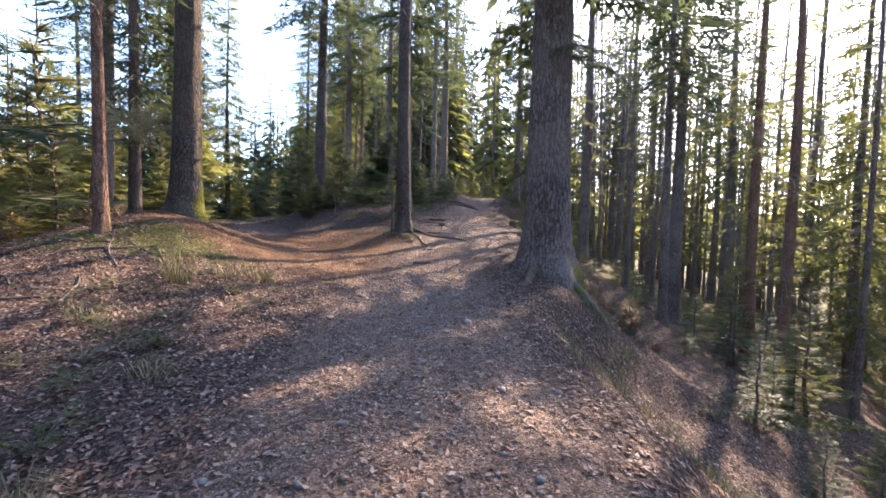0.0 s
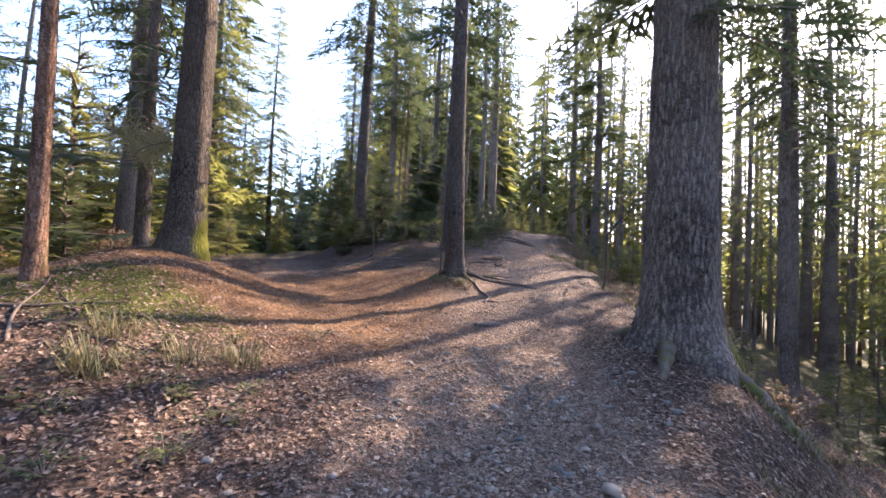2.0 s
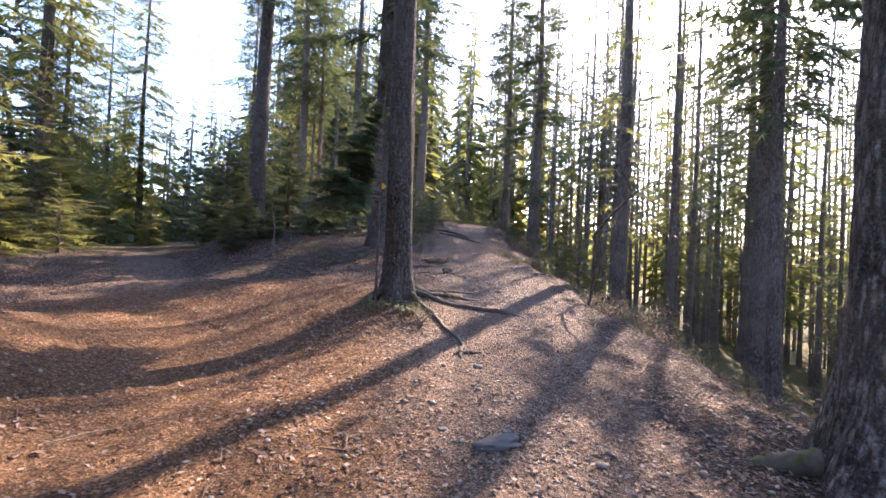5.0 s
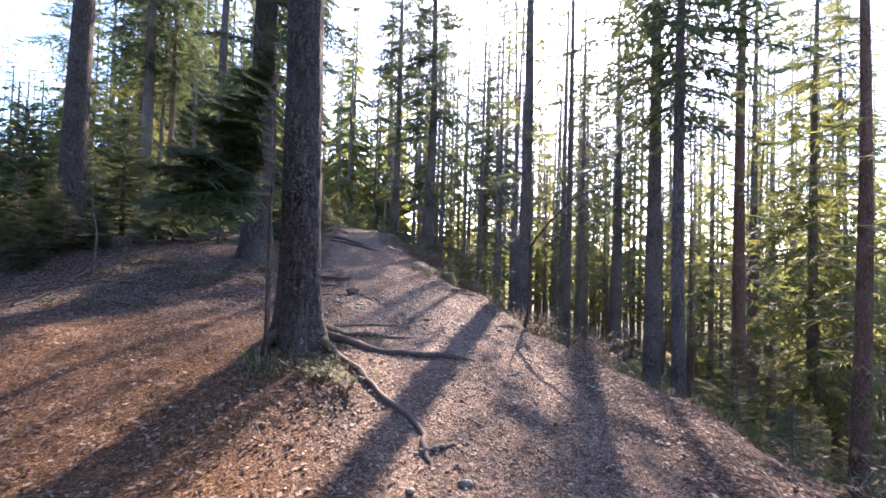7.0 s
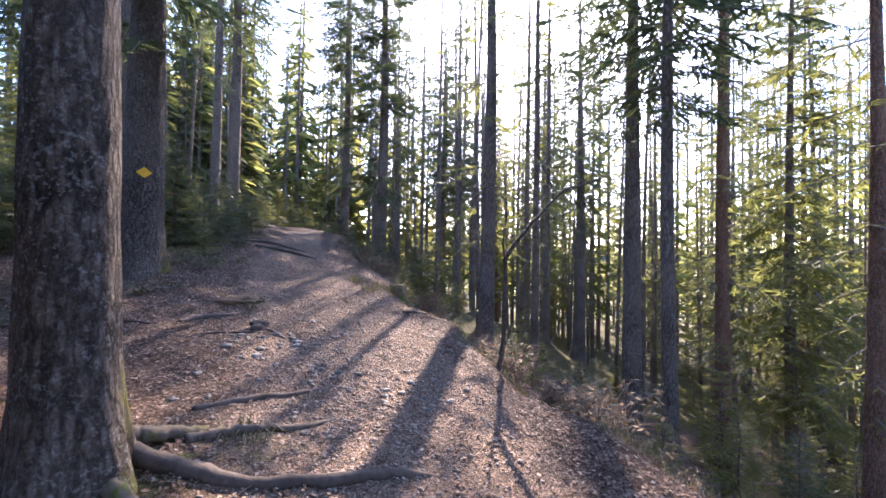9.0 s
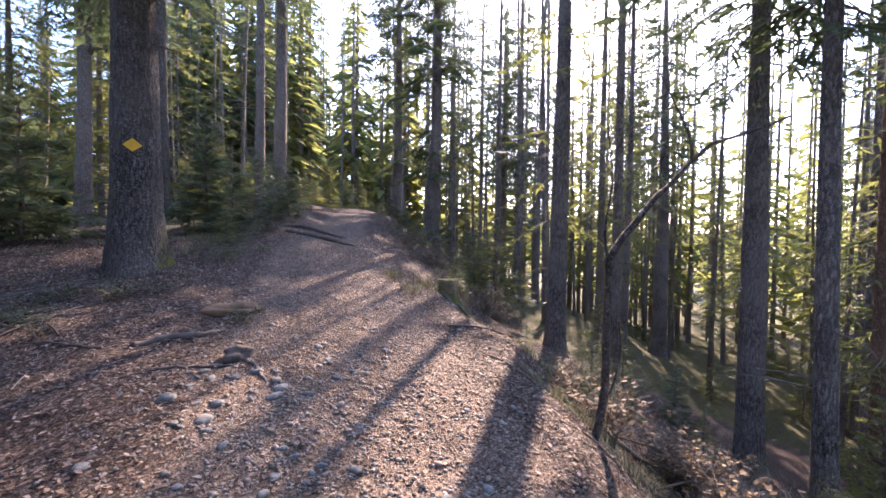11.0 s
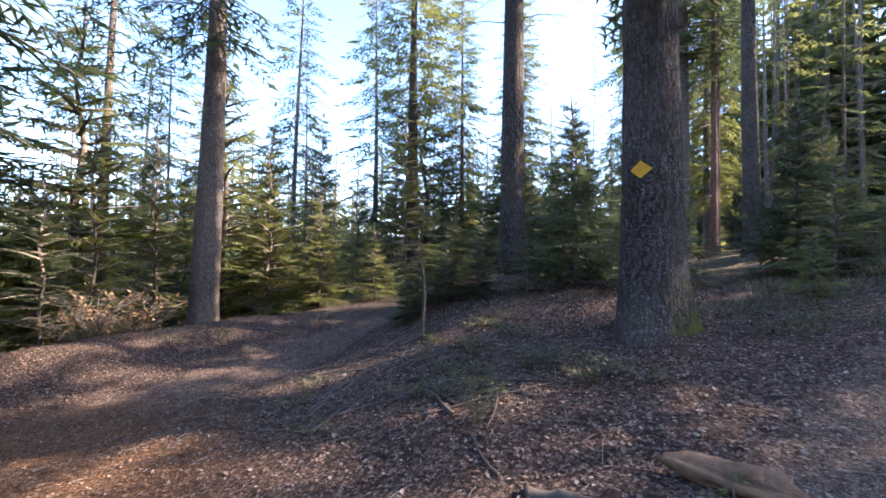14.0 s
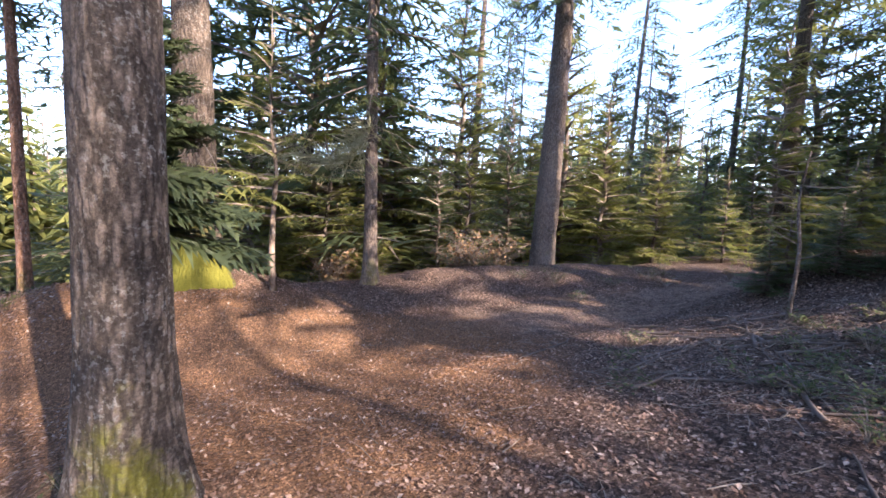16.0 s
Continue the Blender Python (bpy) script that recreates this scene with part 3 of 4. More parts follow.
def fill_wood():
    rnd, taken = random.Random(11), [(o.location.x, o.location.y) for o in scene.collection.objects if o.get("category") == "tree"]
    kinds = []
    for k in range(6):
        r = (0.10, 0.13, 0.16, 0.19, 0.22, 0.14)[k]
        t = tall_tree(9.5 + 3.1 * k, 36.0 + 2.7 * k, r, 21 + 1.2 * k, "mid" if k == 3 else "pole", (BARK_GREY, BARK_BROWN, BARK_RED)[k % 3], sides=10, dead=22, flare=1.25)
        kinds.append(t)
        taken.append((t.location.x, t.location.y))
    # slimmer poles of the crowded slope: thinly needled ones, and bare ones with a small top
    thin, bare = [], []
    for k in range(6):
        r = (0.08, 0.12, 0.15, 0.10, 0.13, 0.18)[k]
        t = tall_tree(14.0 + 2.9 * k, 27.0 + 3.3 * k, r, 20 + 1.1 * k, "thin" if k < 3 else "top", (BARK_GREY, BARK_BROWN, BARK_GREY)[k % 3], "slim conifer pole with thin needles on slope", sides=9, dead=20, flare=1.25, dead_low=3.0)
        (thin if k < 3 else bare).append(t)
        taken.append((t.location.x, t.location.y))
    # slope on the right, the wood ahead, the wood on the left and behind
    areas = (((9, 42), (2, 60), 125, 1.7), ((-16, 9), (36, 70), 42, 2.2), ((-42, -18), (2, 60), 26, 3.6), ((-14, -8), (-25, 3), 8, 3.0), ((4, 30), (-25, 2), 10, 3.2), ((-9, 9), (-40, -10), 8, 3.2))
    for (x0, x1), (y0, y1), count, gap in areas:
        made = 0
        for _ in range(count * 30):
            if made == count:
                break
            x, y = rnd.uniform(x0, x1), rnd.uniform(y0, y1)
            gappy, slope = in_gap(x, y), x > 8 and y > 2
            if not clear(x, y, 0.6) or gappy and not (slope and x < 14) and rnd.random() < (0.62 if slope else 0.8) or any((x - a) ** 2 + (y - b) ** 2 < gap * gap for a, b in taken):
                continue
            taken.append((x, y))
            s = rnd.uniform(0.85, 1.15)
            copy_thing(rnd.choice(bare if gappy and x < 14 else thin + bare if gappy else thin + bare if slope else thin + thin + kinds[:2] if y > 30 else kinds), pose(x, y, ground_at(x, y) - 0.05, rnd.uniform(-1.5, 1.5), rnd.uniform(-1.5, 1.5), rnd.uniform(0, 360)) @ Matrix.Diagonal((s, s, rnd.uniform(1.0, 1.25) if x > 8 else rnd.uniform(0.9, 1.1), 1)))
            made += 1


fill_wood()


# ---- young firs ----
def boughs_mesh(seed, needle, start=0.06, reach=0.42, whorls=12, per=5, pairs=7, teeth=2, arc=None):
    """The boughs of a young fir one metre high, to be scaled."""
    rnd, sh = random.Random(seed), Shape()
    for w in range(whorls):
        t = w / whorls
        z = start + (0.97 - start) * t
        ln = reach * (1 - t) ** 0.9 + 0.05
        turn = rnd.uniform(0, 6.28)
        for k in range(per):
            a = rnd.uniform(*arc) if arc else turn + 6.28 * k / per + rnd.uniform(-0.35, 0.35)
            frond(sh, (0, 0, z + rnd.uniform(-0.03, 0.03)), (math.cos(a), math.sin(a), 0.15 + 0.5 * t + rnd.uniform(-0.15, 0.15)), ln * rnd.uniform(0.6, 1.15), rnd, 0.22, 0.42, pairs, teeth, 0, 1, 0.005)
    frond(sh, (0, 0, 0.9), (0.05, 0.02, 1), 0.16, rnd, 0.0, 0.2, 4, 1, 0, 1, 0.004)
    return sh.mesh("crown", [DEADWOOD, needle], False)


def stem_mesh(seed, r=0.014):
    rnd, sh = random.Random(seed), Shape()
    pts = [(0.012 * math.sin(3 * k + seed) * (k > 0), 0.012 * math.cos(2 * k + seed) * (k > 0), -0.06 + 1.04 * k / 6) for k in range(7)]
    tube(sh, pts, [r * (1.25 - 1.1 * k / 6) for k in range(7)], 7, 0, True, 0.08, rnd)
    return sh.mesh("stem", [BARK_BROWN])


YOUNG = "young firs of the undergrowth"
YOUNG_KINDS = {
    "dark": [(stem_mesh(50 + k), boughs_mesh(60 + k, NEEDLE_DARK, reach=0.36 + 0.06 * k)) for k in range(2)],
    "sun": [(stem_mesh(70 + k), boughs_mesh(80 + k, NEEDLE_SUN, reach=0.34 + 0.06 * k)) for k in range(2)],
    "tall": [(stem_mesh(90 + k, 0.010), boughs_mesh(95 + k, (NEEDLE_DARK, NEEDLE_SUN)[k], 0.10, 0.24, 16, 5, 9, 2)) for k in range(2)],
    "full": [(stem_mesh(110), boughs_mesh(111, NEEDLE_DARK, 0.05, 0.34, 18, 6, 11, 2)), (stem_mesh(112), boughs_mesh(113, NEEDLE_SUN, 0.05, 0.3, 18, 6, 11, 2))],
    "sapling": [(stem_mesh(104, 0.009), boughs_mesh(105, NEEDLE_DARK, 0.48, 0.4, 9, 3, 22, 5, (2.7, 3.8)))],
    "slim": [(stem_mesh(101, 0.012), boughs_mesh(102, NEEDLE_SUN, 0.3, 0.26, 10, 4, 8, 2))],
}
YOUNG_LABELS = {"dark": "young dark green fir in undergrowth", "sun": "young sunlit yellow-green fir in undergrowth", "tall": "half-grown dense green fir behind path", "sapling": "thin fir sapling", "full": "dense half-grown fir beside path", "slim": "slim young fir with thin sunlit boughs"}


def young_fir(x, y, height, kind="dark", pick=0, wide=1.0, turn=0.0, label=""):
    stem, boughs = YOUNG_KINDS[kind][pick % len(YOUNG_KINDS[kind])]
    fir = new("young_fir")
    fir.location, fir.rotation_euler, fir.scale = (x, y, ground_at(x, y)), (0, 0, turn), (height * wide, height * wide, height)
    part("stem", stem, fir)
    part("crown", boughs, fir)
    return tagged(fir, label or YOUNG_LABELS[kind], "young fir", YOUNG)


def plant_young_firs():
    rnd = random.Random(5)
    # beside the forked way and on the mound
    spots = ((-6.7, 20.4, 1.5, "dark"), (-6.4, 21.1, 1.7, "dark"),
             (-3.9, 21.0, 3.0, "dark"), (-7.9, 23.2, 4.5, "dark"), (-3.0, 22.6, 2.3, "dark"), (-4.3, 20.2, 1.3, "dark"), (-5.6, 23.2, 4.5, "dark"), (-7.6, 24.0, 3.6, "sun"))
    # left of the way uphill
    spots2 = ((-1.0, 23.6, 2.1, "dark"), (-0.6, 25.2, 2.4, "dark"), (-0.3, 27.2, 2.0, "dark"), (-1.8, 25.0, 3.4, "dark"), (-1.9, 27.3, 3.0, "sun"), (0.2, 29.2, 2.0, "dark"), (-0.9, 21.9, 1.0, "sun"), (1.2, 34.0, 2.8, "dark"), (2.4, 37.5, 3.0, "sun"), (-2.6, 30.5, 3.6, "dark"))
    for x, y, h, kind in ((2.2, 43.5, 2.6, "dark"), (5.8, 44.5, 2.2, "sun"), (0.8, 40.0, 2.4, "dark"), (6.6, 33.0, 1.8, "dark"), (5.4, 31.0, 1.3, "sun"), (7.2, 30.6, 1.9, "dark"), (0.9, 31.5, 1.5, "sun"), (0.1, 26.0, 1.0, "dark"), (3.9, 20.8, 0.9, "sun")):
        young_fir(x, y, h, kind, int(10 * h), 1.1, x)
    for k in range(30):
        y = rnd.uniform(22.5, 42)
        side = -rnd.uniform(1.5, 3.4) if k % 3 else rnd.uniform(1.5, 2.8)
        young_fir(float(path_x(y)) + side, y, rnd.uniform(0.5, 1.5), rnd.choice(("dark", "sun")), k, rnd.uniform(1.0, 1.4), rnd.uniform(0, 6.28))
    # right edge and slope
    spots3 = ((5.2, 26.5, 1.5, "dark"), (5.4, 24.3, 1.4, "sun"), (6.0, 28.6, 2.0, "dark"), (4.7, 22.4, 1.1, "dark"), (6.4, 25.5, 2.0, "dark"), (7.0, 19.6, 1.5, "sun"), (9.5, 19.9, 1.5, "dark"), (8.0, 17.9, 1.1, "sun"), (10.0, 14.4, 2.3, "dark"), (12.2, 15.2, 1.8, "sun"), (5.5, 18.4, 0.8, "sun"), (7.6, 13.0, 0.9, "dark"),
              (5.0, 17.3, 1.0, "sun"), (5.9, 17.8, 1.3, "sun"), (6.2, 19.0, 1.2, "dark"), (4.9, 19.4, 0.8, "sun"), (5.6, 7.4, 1.6, "dark"), (6.9, 8.7, 1.8, "sun"), (5.3, 5.7, 1.0, "dark"), (7.4, 6.9, 1.5, "sun"), (4.8, 10.8, 0.8, "sun"), (6.6, 11.4, 1.3, "dark"), (5.9, 13.2, 1.0, "sun"), (8.6, 10.2, 2.0, "sun"), (9.4, 12.2, 2.4, "dark"), (7.0, 15.3, 1.2, "sun"))
    # behind the side path
    spots4 = ((-11.6, 31.5, 3.4, "sun"), (-10.0, 28.0, 4.0, "dark"), (-13.5, 28.5, 3.0, "sun"), (-9.0, 26.0, 3.0, "dark"), (-8.3, 29.0, 4.0, "dark"), (-12.0, 13.2, 4.6, "tall"), (-13.6, 14.0, 6.6, "tall"), (-15.5, 15.4, 7.4, "tall"), (-15.0, 12.6, 6.0, "tall"), (-14.6, 18.6, 6.2, "sun"))
    spots5 = ((-18.0, 19.6, 9.0, "tall"), (-13.0, 19.8, 3.6, "sun"), (-12.4, 9.6, 7.6, "tall"), (-10.4, 8.2, 5.0, "sun"), (-16.5, 10.8, 9.0, "tall"), (-11.6, 11.2, 3.0, "sun"), (-19.0, 16.5, 8.0, "tall"), (-20.0, 22.5, 9.5, "tall"), (-12.6, 21.6, 2.6, "sun"), (-16.8, 21.5, 4.4, "sun"), (-9.6, 5.2, 4.6, "dark"), (-11.5, 3.5, 5.5, "dark"))
    k = 0
    for group in (spots, spots2, spots3, spots4, spots5):
        for x, y, h, kind in group:
            k += 1
            full = h > 2.9 and kind in ("dark", "sun")
            young_fir(x, y, h, "full" if full else kind, (kind == "sun") if full else k, rnd.uniform(0.85, 1.15), rnd.uniform(0, 6.28))
    # every second thicket fir takes the sunlit needle colour, to brighten the mound
    for k, (x, y, h) in enumerate(((-5.9, 18.8, 0.9), (-6.3, 19.3, 1.1), (-5.5, 19.4, 1.0), (-6.0, 20.0, 1.3), (-5.1, 19.8, 0.9))):
        young_fir(x, y, h, "full", k % 2, 1.35, 7 * x, "low dense dark green fir thicket on mound")
    for k, (x, y, h) in enumerate(((-13.6, 8.6, 16.0), (-15.2, 5.6, 15.0), (-12.0, 5.0, 12.0), (-14.5, 10.8, 11.0), (-20.5, 29.0, 14.0), (-17.2, 13.4, 12.0), (-18.5, 9.5, 13.0), (-16.5, 17.5, 10.0))):
        young_fir(x, y, h, "tall", k, 1.35, x, "tall dense fir with boughs to the ground")
    young_fir(-6.4, 10.95, 4.6, "slim", 0, 1.0, 0.5, "slim young fir with pale stem and sunlit boughs on bank")
    young_fir(-1.52, 12.6, 3.1, "sapling", 0, 0.8, 0.0, "thin fir sapling with drooping boughs beside mossy trunk")
    areas = (((7, 40), (3, 50), 74, "slope"), ((-14, 14), (34, 56), 40, "mixed"), ((-40, -15), (2, 55), 42, "big"), ((-13, -8), (-12, 3), 8, "mixed"))
    for (x0, x1), (y0, y1), count, mode in areas:
        made = 0
        while made < count:
            x, y = rnd.uniform(x0, x1), rnd.uniform(y0, y1)
            if not clear(x, y, 0.7):
                continue
            big = mode == "big"
            # the slope gets only sunlit-coloured firs, so it looks backlit
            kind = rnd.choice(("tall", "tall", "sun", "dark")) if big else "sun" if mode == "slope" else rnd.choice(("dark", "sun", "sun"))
            young_fir(x, y, rnd.uniform(3.0, 8.5) if big else rnd.uniform(1.0, 3.6), kind, made, rnd.uniform(0.85, 1.15), rnd.uniform(0, 6.28))
            made += 1


plant_young_firs()


# ---- the far wood ----
def far_wood():
    rnd, sh = random.Random(3), Shape()
    for tree in range(2620):
        a = rnd.uniform(0, 6.28)
        d = 43 + 130 * rnd.random() ** 1.6
        x, y = d * math.sin(a), 15 + d * math.cos(a)
        if tree >= 2500:
            a, d = rnd.uniform(-0.3, 0.45), rnd.uniform(41, 74)
            x, y = d * math.sin(a), 15 + d * math.cos(a)
        if not clear(x, y, 1.0) or in_gap(x, y) and d < (60 if x < 14 else 46) or x > 14 and rnd.random() < (0.45 if d < 80 else 0.6):
            continue
        z, h = ground_at(x, y), rnd.uniform(13, 21) if x < -18 else rnd.uniform(22, 37) + 8 * (x > 14 and d > 48)
        # sunlit needle colour on the right, on low trees and on most others
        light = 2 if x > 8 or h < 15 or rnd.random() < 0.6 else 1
        tube(sh, [(x, y, z - 0.5), (x, y, z + h)], [0.22, 0.04], 5, 0, False)
        for k in range(70 if d > 75 or x > 14 else 120):
            t = rnd.uniform(0.1, 1.0)
            w = rnd.uniform(0, 6.28)
            ln = (3.3 * (1 - t) + 0.5) * rnd.uniform(0.7, 1.2)
            c, s = math.cos(w), math.sin(w)
            b = Vector((x, y, z + h * t))
            tip = b + Vector((c * ln, s * ln, -0.35 * ln))
            m = b + Vector((c * ln * 0.55, s * ln * 0.55, -0.05 * ln))
            side = Vector((-s, c, rnd.uniform(-0.5, 0.5))) * (ln * (0.2 if d > 75 else 0.13))
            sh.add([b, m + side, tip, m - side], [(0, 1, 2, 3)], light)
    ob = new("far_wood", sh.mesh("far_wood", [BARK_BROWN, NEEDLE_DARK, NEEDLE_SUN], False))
    tagged(ob, "distant dark conifer wood around the ridge", "forest", kind="stuff")


far_wood()


def far_hills():
    sh, n = Shape(), 120
    verts = []
    for k in range(n):
        a = 2 * math.pi * k / n
        top = 14 + 9 * math.sin(2 * a + 1) + 6 * math.sin(5 * a) + 3 * math.sin(11 * a + 2)
        for r, z in ((420, -30), (436, top * 0.6), (452, top)):
            verts.append((r * math.sin(a), r * math.cos(a), z))
    sh.add(verts, [(3 * k + j, 3 * ((k + 1) % n) + j, 3 * ((k + 1) % n) + j + 1, 3 * k + j + 1) for k in range(n) for j in range(2)])
    tagged(new("backdrop", sh.mesh("backdrop", [FAR_HILL])), "distant wooded hills beyond the valley", "hills", kind="structure")


far_hills()

# ---- roots, stones, stump and marks ----
def on_land(pts, lift=0.0):
    return [(x, y, ground_at(x, y) + lift + dz) for x, y, dz in pts]


def spline(pts, n):
    """Smooth points through a few given ones."""
    pts = [Vector(p) for p in pts]
    out = []
    for k in range(n):
        f = k / (n - 1) * (len(pts) - 1)
        i = min(int(f), len(pts) - 2)
        t = f - i
        p0, p1, p2, p3 = pts[max(i - 1, 0)], pts[i], pts[i + 1], pts[min(i + 2, len(pts) - 1)]
        out.append(0.5 * (2 * p1 + (p2 - p0) * t + (2 * p0 - 5 * p1 + 4 * p2 - p3) * t * t + (3 * p1 - p0 - 3 * p2 + p3) * t ** 3))
    return out


def root_mesh(pts, r0, r1, material, seed, lift=0.0, sides=9):
    rnd, sh = random.Random(seed), Shape()
    line = spline(on_land(pts, lift), 26)
    line = [p + Vector((rnd.uniform(-1, 1), rnd.uniform(-1, 1), rnd.uniform(-0.6, 0.6))) * 0.012 for p in line]
    tube(sh, line, [(r0 + (r1 - r0) * k / 25) * rnd.uniform(0.85, 1.18) for k in range(26)], sides, 0, True, 0.1, rnd)
    return sh.mesh("root", [material])


def path_root(pts, r0, r1, material, label, seed, lift=0.0, name="tree_root"):
    ob = new(name, root_mesh(pts, r0, r1, material, seed, lift))
    return tagged(ob, label, "root", "roots on the path")


path_root(((-0.98, 13.02, 0.05), (-0.72, 12.86, 0.02), (-0.35, 12.72, 0.01), (0.15, 12.62, 0.02), (0.55, 12.62, 0.015), (0.98, 12.5, -0.06)), 0.058, 0.03, ROOT, "thick bare fir root lying across path", 1)
path_root(((-0.85, 12.5, 0.0), (-0.68, 12.2, 0.015), (-0.55, 11.75, 0.02), (-0.38, 11.3, 0.015), (-0.45, 10.95, 0.01), (-0.46, 10.7, -0.04)), 0.03, 0.02, ROOT, "thin dark root running down the path", 2)
path_root(((-0.5, 10.95, 0.0), (-0.3, 10.98, 0.015), (-0.12, 11.05, -0.04)), 0.026, 0.014, ROOT, "short root fork on worn path", 3)
path_root(((-0.7, 13.25, 0.0), (-0.35, 13.35, 0.02), (0.05, 13.4, 0.01), (0.4, 13.55, -0.03)), 0.04, 0.022, ROOT, "thin root crossing path below fir", 4)
path_root(((-0.7, 13.9, 0.0), (-0.3, 14.0, 0.015), (0.1, 14.05, 0.015), (0.5, 14.25, -0.03)), 0.035, 0.02, ROOT, "thin root crossing path", 5)
path_root(((-0.02, 16.15, -0.02), (0.03, 16.08, 0.0), (0.1, 15.98, 0.0), (0.18, 15.75, 0.0), (0.3, 15.5, -0.03)), 0.03, 0.012, ROOT, "knobbly root end sticking out of path", 6)
path_root(((-1.0, 16.6, 0.0), (-0.7, 16.75, 0.02), (-0.45, 16.72, 0.01), (-0.25, 16.9, -0.02)), 0.04, 0.03, ROOT, "grey root running to rotten wood stub", 7)
path_root(((-0.95, 15.9, -0.01), (-0.6, 16.05, 0.01), (-0.2, 16.0, 0.01), (0.0, 16.05, -0.01)), 0.016, 0.012, ROOT, "thin root on sunlit path", 8)
path_root(((0.3, 22.6, 0.0), (0.9, 22.2, 0.04), (1.5, 21.9, 0.02), (1.9, 21.9, -0.03)), 0.05, 0.03, ROOT, "pale root step across path uphill", 9)
path_root(((0.1, 23.4, 0.0), (0.7, 23.2, 0.05), (1.3, 22.9, 0.02), (1.8, 22.8, -0.03)), 0.055, 0.03, ROOT, "pale root step across path uphill", 10)
# roots of the two firs next to the path
for fir, rows in ((OLD_FIR, (((2.25, 8.0, 0.16), (2.55, 7.6, 0.1), (2.75, 7.3, 0.03), (2.9, 7.0, -0.06)), ((1.75, 7.98, 0.14), (1.55, 7.6, 0.05), (1.4, 7.25, -0.05)), ((2.35, 8.6, 0.15), (2.8, 8.7, 0.1), (3.3, 8.5, -0.04)), ((1.65, 8.55, 0.1), (1.35, 8.75, 0.0), (1.1, 8.9, -0.08)))),
                  (ROOTED_FIR, (((-1.05, 12.75, 0.1), (-0.9, 12.55, 0.03), (-0.8, 12.4, -0.05)), ((-1.4, 12.8, 0.1), (-1.65, 12.6, 0.02), (-1.8, 12.4, -0.06)), ((-1.0, 13.1, 0.1), (-0.75, 13.3, 0.03), (-0.55, 13.5, -0.06))))):
    for k, row in enumerate(rows):
        ob = part("root", root_mesh(row, 0.10 if fir is OLD_FIR else 0.06, 0.03, ROOT_MOSS, 40 + k), fir, "mossy surface root")
        ob.matrix_parent_inverse = Matrix.Translation(-fir.location)


def rock_mesh(seed, size, flat, material, cuts=2, rough=0.25):
    bm, rnd = bmesh.new(), random.Random(seed)
    bmesh.ops.create_icosphere(bm, subdivisions=cuts, radius=1)
    o = Vector((rnd.uniform(0, 50), rnd.uniform(0, 50), 0))
    for v in bm.verts:
        k = 1 + rough * noise.noise(v.co * 1.1 + o) * 2 + rough * 0.4 * noise.noise(v.co * 3.5 + o)
        v.co = Vector((v.co.x * size[0] * k, v.co.y * size[1] * k, v.co.z * flat * k))
    me = bpy.data.meshes.new("stone")
    bm.to_mesh(me)
    bm.free()
    me.materials.append(material)
    me.polygons.foreach_set("use_smooth", [True] * len(me.polygons))
    return me


def lay(name, me, x, y, lift, turn, label, category, group=""):
    ob = new(name, me)
    ob.location, ob.rotation_euler = (x, y, ground_at(x, y) + lift), (0, 0, turn)
    return tagged(ob, label, category, group)


lay("rotten_wood_stub", rock_mesh(3, (0.27, 0.10), 0.10, speckled("rotten_wood", (0.09, 0.055, 0.035), (0.24, 0.15, 0.085), 22.0, 0.9, 0.02), 4, 0.6), -0.2, 17.36, 0.0, 0.25, "ochre rotten wood stub in sunlit path", "wood stub")
lay("flat_stone", rock_mesh(4, (0.18, 0.10), 0.035, speckled("dark_stone", (0.05, 0.045, 0.04), (0.11, 0.10, 0.09), 14.0), 3, 0.45), -0.42, 9.07, 0.01, 0.1, "flat dark stone sunk in path", "stone")


lay("root_knob", rock_mesh(6, (0.12, 0.09), 0.08, ROOT, 3, 0.5), -0.06, 16.18, 0.03, 0.6, "dark knobbly root end sticking out of path", "root knob")


def scatter_stones():
    rnd = random.Random(17)
    kinds = [rock_mesh(100 + k, (1.0, rnd.uniform(0.6, 0.9)), rnd.uniform(0.4, 0.65), STONE, 2) for k in range(6)]
    places = []
    for _ in range(70):
        places.append((rnd.gauss(0.5, 0.8), rnd.uniform(4.6, 8.0)))
    for _ in range(60):
        places.append((rnd.gauss(0.4, 0.7), rnd.uniform(13.4, 16.6)))
    for _ in range(50):
        y = rnd.uniform(1.5, 22)
        places.append((float(path_x(y)) + rnd.gauss(0, 0.9), y))
    for _ in range(14):
        places.append((rnd.gauss(0.1, 0.65), rnd.uniform(15.1, 15.95)))
    for k, (x, y) in enumerate(places):
        ob = new("stone", rnd.choice(kinds))
        s = rnd.uniform(0.018, 0.05) if k < 180 else rnd.uniform(0.025, 0.07) * (1.5 if rnd.random() < 0.12 else 1)
        ob.scale = (s, s, s)
        ob.location, ob.rotation_euler = (x, y, ground_at(x, y) + 0.02 * s), (rnd.uniform(-0.2, 0.2), rnd.uniform(-0.2, 0.2), rnd.uniform(0, 6.28))
        tagged(ob, "rounded grey stone half sunk in dirt path", "stone", "stones on the path")


scatter_stones()


